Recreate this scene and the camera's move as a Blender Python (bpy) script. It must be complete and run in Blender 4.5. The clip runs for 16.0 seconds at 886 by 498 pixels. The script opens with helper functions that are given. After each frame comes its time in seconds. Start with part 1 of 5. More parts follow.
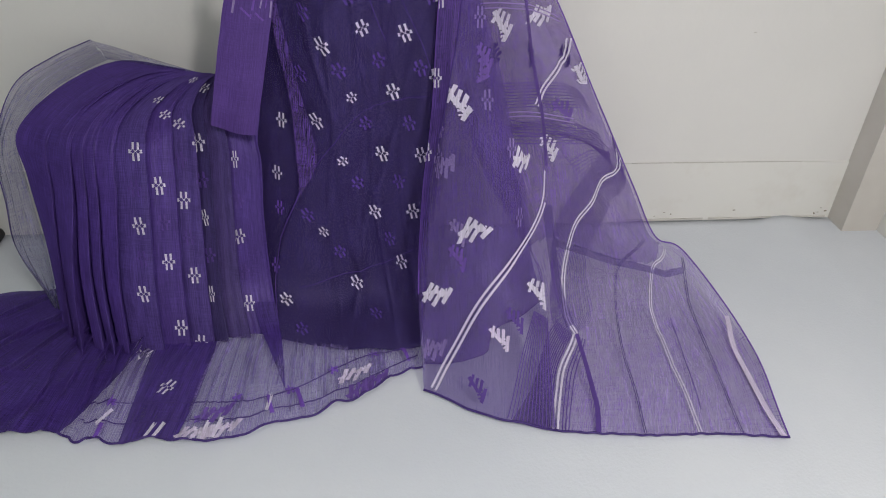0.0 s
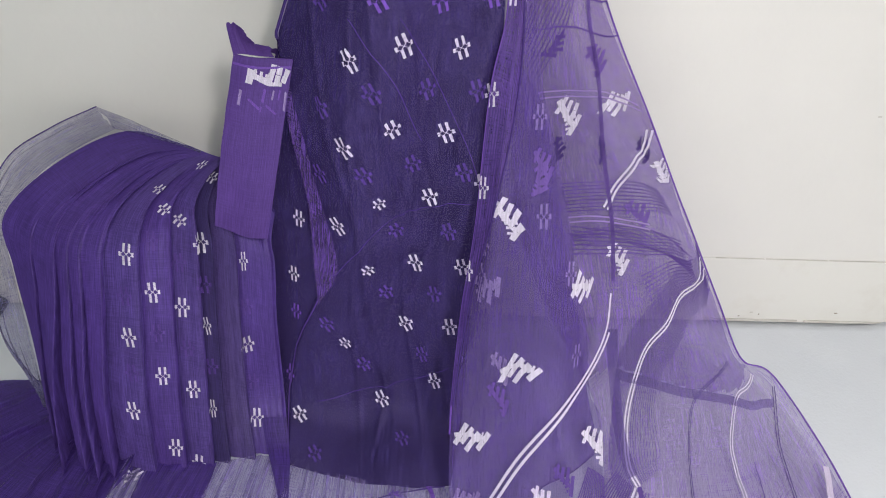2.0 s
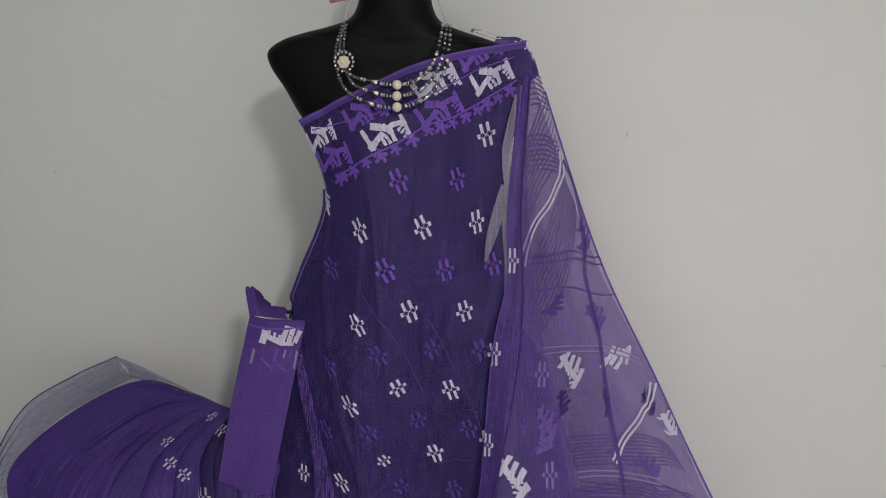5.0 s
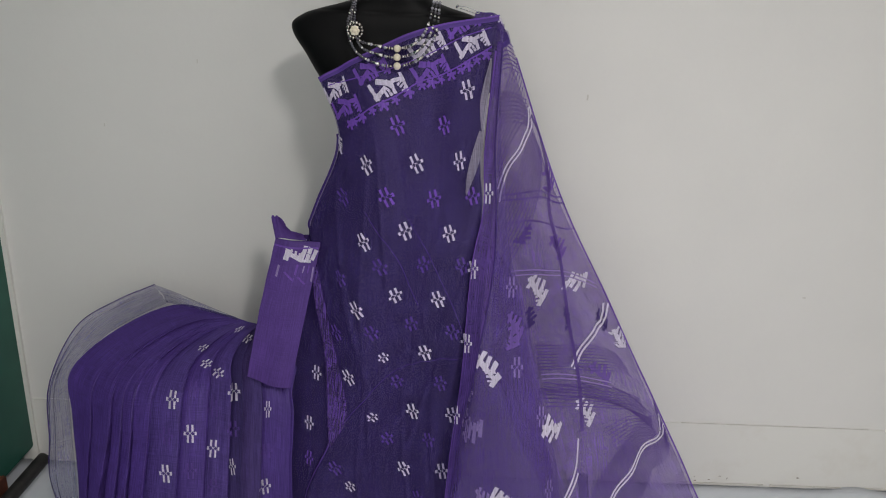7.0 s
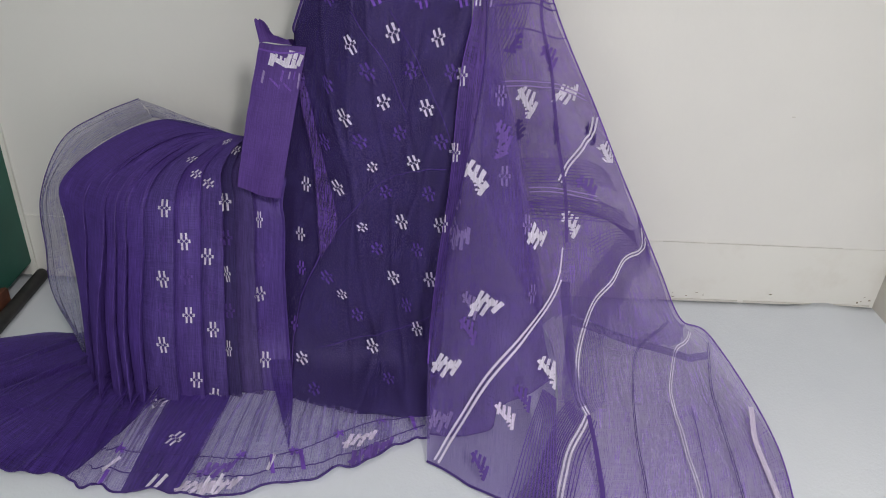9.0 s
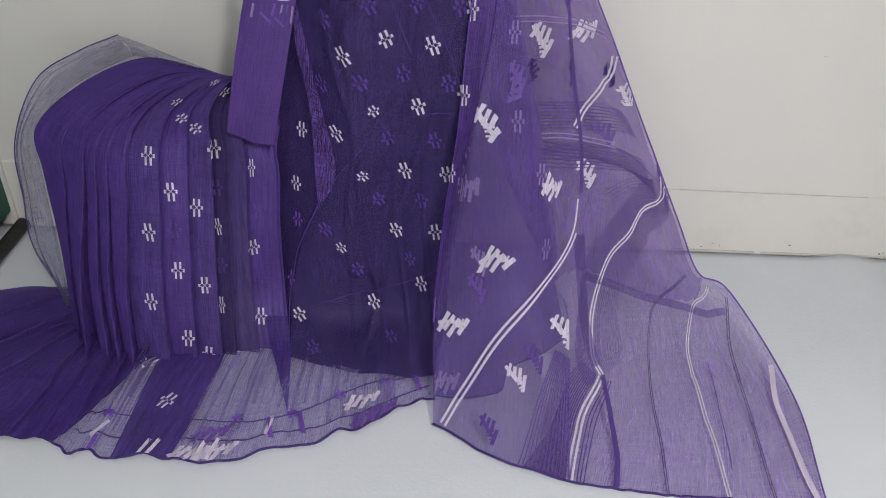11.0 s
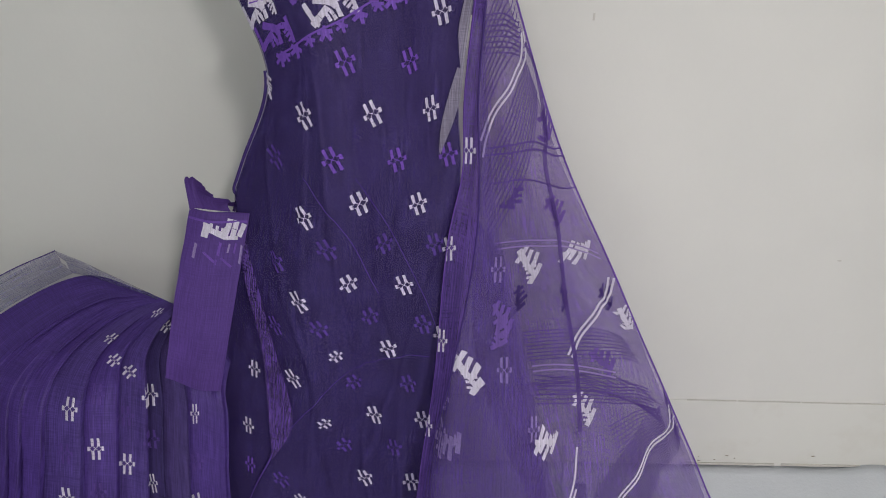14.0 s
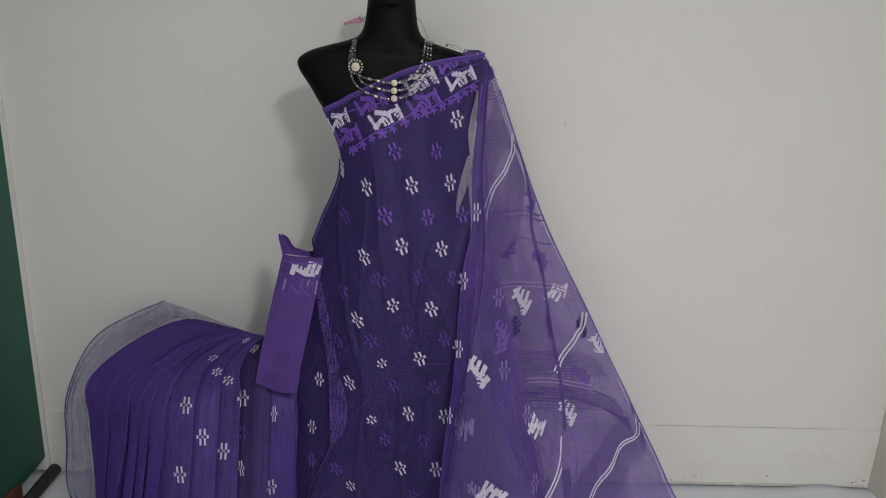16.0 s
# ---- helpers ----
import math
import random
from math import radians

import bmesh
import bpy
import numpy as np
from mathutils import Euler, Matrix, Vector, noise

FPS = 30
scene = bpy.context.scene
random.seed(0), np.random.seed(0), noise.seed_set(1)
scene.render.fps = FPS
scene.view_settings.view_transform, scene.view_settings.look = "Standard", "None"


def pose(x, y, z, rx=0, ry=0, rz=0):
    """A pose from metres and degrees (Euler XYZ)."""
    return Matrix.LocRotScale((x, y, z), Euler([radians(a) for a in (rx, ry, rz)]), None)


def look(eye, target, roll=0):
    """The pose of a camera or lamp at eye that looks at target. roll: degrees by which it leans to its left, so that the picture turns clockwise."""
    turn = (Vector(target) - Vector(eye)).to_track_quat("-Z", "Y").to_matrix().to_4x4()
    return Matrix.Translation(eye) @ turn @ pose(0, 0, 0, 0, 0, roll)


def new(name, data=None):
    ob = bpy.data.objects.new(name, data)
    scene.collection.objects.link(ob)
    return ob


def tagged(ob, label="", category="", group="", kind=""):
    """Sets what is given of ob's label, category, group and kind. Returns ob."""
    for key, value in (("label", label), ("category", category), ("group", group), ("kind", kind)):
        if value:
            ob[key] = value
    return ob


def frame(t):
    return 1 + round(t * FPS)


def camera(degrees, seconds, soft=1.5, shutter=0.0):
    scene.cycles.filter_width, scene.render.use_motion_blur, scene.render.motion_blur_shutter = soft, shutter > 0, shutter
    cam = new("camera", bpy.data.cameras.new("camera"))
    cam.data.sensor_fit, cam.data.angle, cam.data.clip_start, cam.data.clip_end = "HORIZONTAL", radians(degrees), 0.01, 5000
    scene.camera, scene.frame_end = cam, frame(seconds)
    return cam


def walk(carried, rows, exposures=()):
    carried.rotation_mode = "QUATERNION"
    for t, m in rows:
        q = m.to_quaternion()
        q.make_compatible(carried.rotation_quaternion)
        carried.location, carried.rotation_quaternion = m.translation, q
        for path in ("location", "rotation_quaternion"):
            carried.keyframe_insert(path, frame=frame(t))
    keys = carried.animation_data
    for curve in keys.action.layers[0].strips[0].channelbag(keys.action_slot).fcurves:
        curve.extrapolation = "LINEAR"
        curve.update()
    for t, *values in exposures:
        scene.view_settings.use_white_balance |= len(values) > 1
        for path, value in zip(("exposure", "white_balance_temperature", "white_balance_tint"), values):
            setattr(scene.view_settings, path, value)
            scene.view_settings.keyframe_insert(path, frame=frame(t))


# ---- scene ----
cam = camera(61.4, 16.0, soft=1.0)
PATH = [
    (0, (0.645, 0.218, 1.265), (0.876, 1.855, 0.14), 3.1),
    (0.5, (0.609, 0.328, 1.251), (0.856, 1.943, 0.098), 2.6),
    (1, (0.599, 0.42, 1.26), (0.825, 2.03, 0.095), 2.9),
    (1.5, (0.625, 0.509, 1.279), (0.793, 2.126, 0.113), 3.7),
    (2, (0.717, 0.607, 1.324), (0.782, 2.245, 0.179), 2.9),
    (2.5, (0.742, 0.635, 1.340), (0.765, 2.356, 0.322), 2.2),
    (3, (0.728, 0.643, 1.366), (0.750, 2.429, 0.465), 1.9),
    (3.5, (0.733, 0.648, 1.380), (0.738, 2.489, 0.599), 1.8),
    (4, (0.740, 0.656, 1.382), (0.732, 2.523, 0.667), 1.6),
    (4.2, (0.740, 0.654, 1.380), (0.736, 2.527, 0.678), 1.7),
    (6.3, (0.733, 0.355, 1.426), (0.726, 2.289, 0.916), 2.2),
    (6.5, (0.741, 0.306, 1.416), (0.736, 2.233, 0.88), 2.3),
    (7, (0.745, 0.272, 1.388), (0.77, 2.162, 0.735), 2.6),
    (7.5, (0.751, 0.251, 1.37), (0.79, 2.128, 0.682), 2.9),
    (7.8, (0.758, 0.241, 1.351), (0.805, 2.112, 0.645), 3.0),
    (8, (0.752, 0.248, 1.349), (0.811, 2.094, 0.583), 3.2),
    (8.5, (0.751, 0.235, 1.322), (0.813, 2.008, 0.399), 3.3),
    (9, (0.752, 0.23, 1.311), (0.82, 1.951, 0.295), 3.5),
    (9.2, (0.75, 0.232, 1.3), (0.823, 1.933, 0.251), 3.7),
    (11.3, (0.721, 0.389, 1.269), (0.812, 2.013, 0.105), 4.0),
    (11.5, (0.71, 0.426, 1.27), (0.823, 2.042, 0.097), 4.1),
    (12, (0.734, 0.538, 1.284), (0.856, 2.153, 0.111), 4.2),
    (12.5, (0.755, 0.602, 1.296), (0.872, 2.225, 0.133), 4.1),
    (13, (0.753, 0.638, 1.319), (0.867, 2.304, 0.218), 3.8),
    (13.5, (0.752, 0.653, 1.346), (0.865, 2.381, 0.347), 3.6),
    (14, (0.757, 0.658, 1.367), (0.861, 2.454, 0.493), 3.4),
    (14.5, (0.748, 0.62, 1.398), (0.831, 2.484, 0.678), 3.3),
    (15, (0.734, 0.486, 1.426), (0.808, 2.385, 0.804), 3.1),
    (15.5, (0.712, 0.294, 1.414), (0.79, 2.202, 0.821), 2.8),
    (16, (0.722, 0.114, 1.417), (0.789, 2.024, 0.826), 2.4),
]
EXPOSURES = [(0.0, 0.05), (0.5, 0.04), (1.0, 0.05), (1.5, 0.36), (2.0, 0.54), (2.5, 0.29), (3.0, 0.08), (3.5, -0.05), (4.2, -0.15), (6.3, -0.33), (7.0, -0.12), (8.0, 0.02), (8.5, 0.1), (9.0, 0.17), (11.5, 0.12), (12.0, 0.28), (12.5, 0.32), (13.0, 0.27), (13.5, 0.16), (14.0, 0.0), (14.5, -0.1), (15.0, -0.29), (15.5, -0.30), (16.0, -0.28)]
walk(cam, [(t, look(eye, target, roll)) for t, eye, target, roll in PATH], EXPOSURES)

# ---- light ----
world = bpy.data.worlds.new("room_air")
world.use_nodes = True
scene.world = world
world.node_tree.nodes["Background"].inputs[0].default_value = (0.75, 0.8, 0.9, 1)
world.node_tree.nodes["Background"].inputs[1].default_value = 0.06


def tube_lamp(x, y, z, length, power):
    """A ceiling tube light: housing, glowing tube and the light that it gives."""
    root = tagged(new("tube_light"), "long white ceiling tube light on a slim housing", "ceiling light", "tube lights")
    root.location = (x, y, z)
    bm = bmesh.new()
    bmesh.ops.create_cube(bm, size=1, matrix=Matrix.Translation((0, 0, 0.05)) @ Matrix.Diagonal((0.07, length, 0.04, 1)))
    bmesh.ops.bevel(bm, geom=bm.edges[:], offset=0.006, segments=2)
    part("housing", bm, M["white_plastic"], root)
    bm = bmesh.new()
    bmesh.ops.create_cone(bm, cap_ends=True, segments=16, radius1=0.014, radius2=0.014, depth=length * 0.96, matrix=Matrix.Rotation(radians(90), 4, "X") @ Matrix.Translation((0, 0.015, 0)))
    part("tube", bm, M["tube_glow"], root, "glowing white tube")
    lamp = bpy.data.lights.new("tube_lamp", "AREA")
    lamp.shape, lamp.size, lamp.size_y, lamp.energy, lamp.color = "RECTANGLE", 0.12, length, power, (1.0, 0.975, 0.945)
    ob = new("tube_lamp", lamp)
    ob.parent, ob.location = root, (0, 0, -0.03)
    return root


# ---- materials ----
M = {}


def material(name, colour, rough=0.6, metal=0.0, spec=0.5):
    m = bpy.data.materials.new(name)
    m.use_nodes = True
    b = m.node_tree.nodes["Principled BSDF"]
    b.inputs["Base Color"].default_value = (*colour, 1)
    b.inputs["Roughness"].default_value, b.inputs["Metallic"].default_value = rough, metal
    b.inputs["Specular IOR Level"].default_value = spec
    M[name] = m
    return m


def node(m, kind, **values):
    n = m.node_tree.nodes.new(kind)
    for k, v in values.items():
        n.inputs[k.replace("_", " ")].default_value = v
    return n


def vary(m, colour2, scale=3.0, detail=6.0, bump=0.0, bump_scale=60.0, low=0.35, high=0.7, space="Object"):
    """Two-scale colour variation and a fine relief on a material."""
    t, b = m.node_tree, m.node_tree.nodes["Principled BSDF"]
    co = t.nodes.new("ShaderNodeTexCoord")
    n1 = node(m, "ShaderNodeTexNoise", Scale=scale, Detail=detail, Roughness=0.6)
    ramp = t.nodes.new("ShaderNodeMapRange")
    ramp.inputs[1].default_value, ramp.inputs[2].default_value = low, high
    mix = t.nodes.new("ShaderNodeMix")
    mix.data_type = "RGBA"
    mix.inputs[6].default_value = b.inputs["Base Color"].default_value
    mix.inputs[7].default_value = (*colour2, 1)
    t.links.new(co.outputs[space], n1.inputs["Vector"])
    t.links.new(n1.outputs[0], ramp.inputs[0])
    t.links.new(ramp.outputs[0], mix.inputs[0])
    t.links.new(mix.outputs[2], b.inputs["Base Color"])
    if bump:
        n2 = node(m, "ShaderNodeTexNoise", Scale=bump_scale, Detail=4.0)
        bp = node(m, "ShaderNodeBump", Strength=bump, Distance=0.004)
        t.links.new(co.outputs[space], n2.inputs["Vector"])
        t.links.new(n2.outputs[0], bp.inputs["Height"])
        t.links.new(bp.outputs[0], b.inputs["Normal"])
    return m


def cloth(name, colour, cover, dark=0.7, see=(0.8, 0.76, 0.9), streak=1.0, glow=0.3, slubs=1.0):
    """Woven cloth. cover: the share of the light that its threads stop (1: dense). The weave runs along the UV map, in metres."""
    m = bpy.data.materials.new(name)
    m.use_nodes = True
    t = m.node_tree
    t.nodes.remove(t.nodes["Principled BSDF"])
    out = t.nodes["Material Output"]
    uv = t.nodes.new("ShaderNodeTexCoord")

    def threads(sx, sy, detail):
        mp = node(m, "ShaderNodeMapping", Scale=(sx, sy, 1))
        n = node(m, "ShaderNodeTexNoise", Scale=1.0, Detail=detail, Roughness=0.65)
        t.links.new(uv.outputs["UV"], mp.inputs["Vector"])
        t.links.new(mp.outputs[0], n.inputs["Vector"])
        return n.outputs[0]

    warp, weft, cloud = threads(560, 16, 3), threads(22, 640, 2), threads(7, 5, 4)
    add = t.nodes.new("ShaderNodeMath")
    add.operation = "MULTIPLY_ADD"
    add.inputs[1].default_value = 0.5
    t.links.new(weft, add.inputs[0])
    t.links.new(warp, add.inputs[2])
    rng = t.nodes.new("ShaderNodeMapRange")
    rng.inputs[1].default_value, rng.inputs[2].default_value = 0.62, 0.90
    t.links.new(add.outputs[0], rng.inputs[0])
    mix = t.nodes.new("ShaderNodeMix")
    mix.data_type = "RGBA"
    mix.inputs[6].default_value = (*[c * dark for c in colour], 1)
    mix.inputs[7].default_value = (*[min(1, c * (2 - dark)) for c in colour], 1)
    t.links.new(rng.outputs[0], mix.inputs[0])
    slub = threads(130, 3.0, 3)
    srng = t.nodes.new("ShaderNodeMapRange")
    srng.inputs[1].default_value, srng.inputs[2].default_value, srng.inputs[3].default_value, srng.inputs[4].default_value = 0.35, 0.75, 1 - 0.16 * slubs, 1 + 0.30 * slubs
    t.links.new(slub, srng.inputs[0])
    both = t.nodes.new("ShaderNodeMath")
    both.operation = "MULTIPLY"
    hue = t.nodes.new("ShaderNodeHueSaturation")
    crng = t.nodes.new("ShaderNodeMapRange")
    crng.inputs[1].default_value, crng.inputs[2].default_value, crng.inputs[3].default_value, crng.inputs[4].default_value = 0.3, 0.7, 0.82, 1.15
    t.links.new(cloud, crng.inputs[0])
    t.links.new(crng.outputs[0], both.inputs[0])
    t.links.new(srng.outputs[0], both.inputs[1])
    t.links.new(both.outputs[0], hue.inputs["Value"])
    t.links.new(mix.outputs[2], hue.inputs["Color"])
    bump = node(m, "ShaderNodeBump", Strength=0.35 * streak, Distance=0.0015)
    t.links.new(add.outputs[0], bump.inputs["Height"])
    dif = node(m, "ShaderNodeBsdfDiffuse", Roughness=0.6)
    tra = t.nodes.new("ShaderNodeBsdfTranslucent")
    gls = node(m, "ShaderNodeBsdfGlossy", Roughness=0.55)
    gls.inputs["Color"].default_value = (0.5, 0.45, 0.7, 1)
    for n in (dif, tra):
        t.links.new(hue.outputs[0], n.inputs["Color"])
        t.links.new(bump.outputs[0], n.inputs["Normal"])
    t.links.new(bump.outputs[0], gls.inputs["Normal"])
    m1, m2 = node(m, "ShaderNodeMixShader", Fac=glow), node(m, "ShaderNodeMixShader", Fac=0.05)
    t.links.new(dif.outputs[0], m1.inputs[1])
    t.links.new(tra.outputs[0], m1.inputs[2])
    t.links.new(m1.outputs[0], m2.inputs[1])
    t.links.new(gls.outputs[0], m2.inputs[2])
    last = m2
    if cover < 1:
        hole = t.nodes.new("ShaderNodeBsdfTransparent")
        hole.inputs[0].default_value = (*see, 1)
        ar = t.nodes.new("ShaderNodeMapRange")
        ar.inputs[1].default_value, ar.inputs[2].default_value = 0.4, 1.1
        ar.inputs[3].default_value, ar.inputs[4].default_value = max(0, cover - 0.28 * streak), min(1, cover + 0.28 * streak)
        t.links.new(add.outputs[0], ar.inputs[0])
        m3 = t.nodes.new("ShaderNodeMixShader")
        t.links.new(ar.outputs[0], m3.inputs[0])
        t.links.new(hole.outputs[0], m3.inputs[1])
        t.links.new(m2.outputs[0], m3.inputs[2])
        last = m3
    t.links.new(last.outputs[0], out.inputs["Surface"])
    M[name] = m
    return m


vary(material("wall_paint", (0.743, 0.730, 0.709), 0.55), (0.704, 0.694, 0.676), 1.6, 8, 0.12, 45)
vary(material("skirting_paint", (0.73, 0.72, 0.69), 0.5), (0.64, 0.61, 0.56), 5, 8, 0.12, 50, 0.55, 0.85)
vary(material("pillar_paint", (0.625, 0.595, 0.56), 0.55), (0.54, 0.51, 0.47), 2.5, 8, 0.12, 45)
vary(material("floor_sheet", (0.618, 0.65, 0.705), 0.75), (0.68, 0.705, 0.75), 1.3, 7, 0.2, 140)
vary(material("ceiling_paint", (0.8, 0.8, 0.78), 0.7), (0.76, 0.76, 0.74), 2)
vary(material("green_board", (0.012, 0.085, 0.06), 0.55), (0.016, 0.11, 0.078), 5, 6, 0.1, 30)
vary(material("black_rubber", (0.012, 0.012, 0.013), 0.6), (0.03, 0.028, 0.026), 20, 6, 0.2, 80)
vary(material("brown_wood", (0.16, 0.055, 0.03), 0.5), (0.07, 0.025, 0.015), 14, 8, 0.2, 60)
vary(material("dirt_pale", (0.56, 0.54, 0.51), 0.9), (0.66, 0.64, 0.61), 25, 4)
vary(material("dirt", (0.16, 0.12, 0.08), 0.9), (0.3, 0.26, 0.2), 40, 4)
vary(material("mannequin_black", (0.004, 0.004, 0.0045), 0.5, spec=0.10), (0.006, 0.006, 0.0065), 6, 6, 0.06, 90)
vary(material("brushed_metal", (0.55, 0.54, 0.52), 0.32, 1.0), (0.4, 0.38, 0.35), 9, 8, 0.1, 40)
material("silver_bead", (0.50, 0.48, 0.45), 0.25, 1.0)
material("grey_bead", (0.16, 0.155, 0.18), 0.12, 0.6)
material("clear_bead", (0.40, 0.40, 0.45), 0.08, 0.25)
material("pearl", (0.66, 0.60, 0.47), 0.25)
material("cord", (0.55, 0.53, 0.5), 0.8)
material("pink_plastic", (0.50, 0.20, 0.29), 0.45)
material("white_plastic", (0.8, 0.8, 0.78), 0.4)
material("pin_steel", (0.7, 0.7, 0.7), 0.2, 1.0)
glow = material("tube_glow", (0.9, 0.9, 0.9))
glow.node_tree.nodes["Principled BSDF"].inputs["Emission Color"].default_value = (1, 0.97, 0.92, 1)
glow.node_tree.nodes["Principled BSDF"].inputs["Emission Strength"].default_value = 6

cloth("cloth_lining", (0.047, 0.036, 0.124), 1.0, 0.55, slubs=0.5)
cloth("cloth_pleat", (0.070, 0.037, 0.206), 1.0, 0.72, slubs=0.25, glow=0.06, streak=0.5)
cloth("cloth_body", (0.100, 0.068, 0.258), 0.40, 0.5, slubs=0.4)
cloth("cloth_sheer", (0.27, 0.21, 0.47), 0.36, see=(0.88, 0.86, 0.97), streak=1.7)
cloth("cloth_grey_sheer", (0.20, 0.185, 0.35), 0.42, see=(0.90, 0.89, 0.95), streak=1.3)
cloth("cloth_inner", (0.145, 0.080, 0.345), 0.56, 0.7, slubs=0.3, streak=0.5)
cloth("cloth_pallu", (0.163, 0.100, 0.37), 0.42, 0.7, slubs=0.3, streak=0.55)
cloth("cloth_back", (0.228, 0.134, 0.46), 0.42, 0.6, see=(0.90, 0.86, 0.95), streak=1.15, slubs=0.9)
cloth("cloth_blouse", (0.112, 0.053, 0.275), 1.0, 0.85, slubs=0.25)
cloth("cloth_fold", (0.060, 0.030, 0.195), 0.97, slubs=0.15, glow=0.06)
# Darker and paler copies of the pleat cloth; the gap's shade is coloured in.
cloth("cloth_gap_shade", (0.050, 0.034, 0.135), 1.0, 0.75, slubs=0.4)
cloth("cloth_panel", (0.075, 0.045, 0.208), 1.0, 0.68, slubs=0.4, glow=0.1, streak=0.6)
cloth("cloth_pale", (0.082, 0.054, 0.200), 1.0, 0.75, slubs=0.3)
# Nearly opaque pale cloth: the bright wall behind a sheer gap, put into colour.
cloth("cloth_gusset_pale", (0.34, 0.31, 0.40), 0.80, see=(0.92, 0.91, 0.95), streak=0.3, slubs=0.4)
cloth("cloth_edge", (0.19, 0.105, 0.42), 0.50, slubs=0.2, streak=0.5)
cloth("cloth_flap", (0.125, 0.062, 0.31), 0.68, slubs=0.2, streak=0.5)
cloth("thread_white", (0.64, 0.60, 0.71), 1.0, 0.85, glow=0.15)
cloth("thread_violet", (0.17, 0.075, 0.42), 1.0, 0.85, glow=0.15)
cloth("thread_deep", (0.095, 0.048, 0.25), 1.0, 0.85, glow=0.15)
cloth("thread_soft", (0.140, 0.075, 0.32), 1.0, 0.85, glow=0.15)
cloth("thread_dark", (0.05, 0.025, 0.15), 1.0, 0.85, glow=0.1)
cloth("thread_lilac", (0.30, 0.22, 0.46), 1.0, 0.85, glow=0.15)
cloth("thread_mauve", (0.62, 0.55, 0.70), 1.0, 0.85, glow=0.15)


# ---- building helpers ----
def part(name, bm, material, parent=None, label="", smooth=True):
    me = bpy.data.meshes.new(name)
    bm.normal_update()
    bm.to_mesh(me)
    bm.free()
    for m in (material if isinstance(material, (list, tuple)) else [material]):
        me.materials.append(m)
    if smooth:
        me.shade_smooth()
    ob = new(name, me)
    ob.parent = parent
    return tagged(ob, label)


def box(name, lo, hi, material, parent=None, bevel=0.0, label=""):
    bm = bmesh.new()
    c, d = (Vector(lo) + Vector(hi)) / 2, Vector(hi) - Vector(lo)
    bmesh.ops.create_cube(bm, size=1, matrix=Matrix.Translation(c) @ Matrix.Diagonal((*d, 1)))
    if bevel:
        bmesh.ops.bevel(bm, geom=bm.edges[:], offset=bevel, segments=2)
    return part(name, bm, material, parent, label, smooth=False)


def spline(points, u):
    """Catmull-Rom through points (n, k) at parameters u in 0..1, evenly spaced."""
    p = np.asarray(points, float)
    n = len(p)
    p = np.vstack([2 * p[0] - p[1], p, 2 * p[-1] - p[-2]])
    x = np.clip(np.asarray(u, float), 0, 1) * (n - 1)
    i = np.minimum(x.astype(int), n - 2)
    f = (x - i)[:, None]
    a, b, c, d = p[i], p[i + 1], p[i + 2], p[i + 3]
    return 0.5 * (2 * b + (c - a) * f + (2 * a - 5 * b + 4 * c - d) * f ** 2 + (3 * b - a - 3 * c + d) * f ** 3)


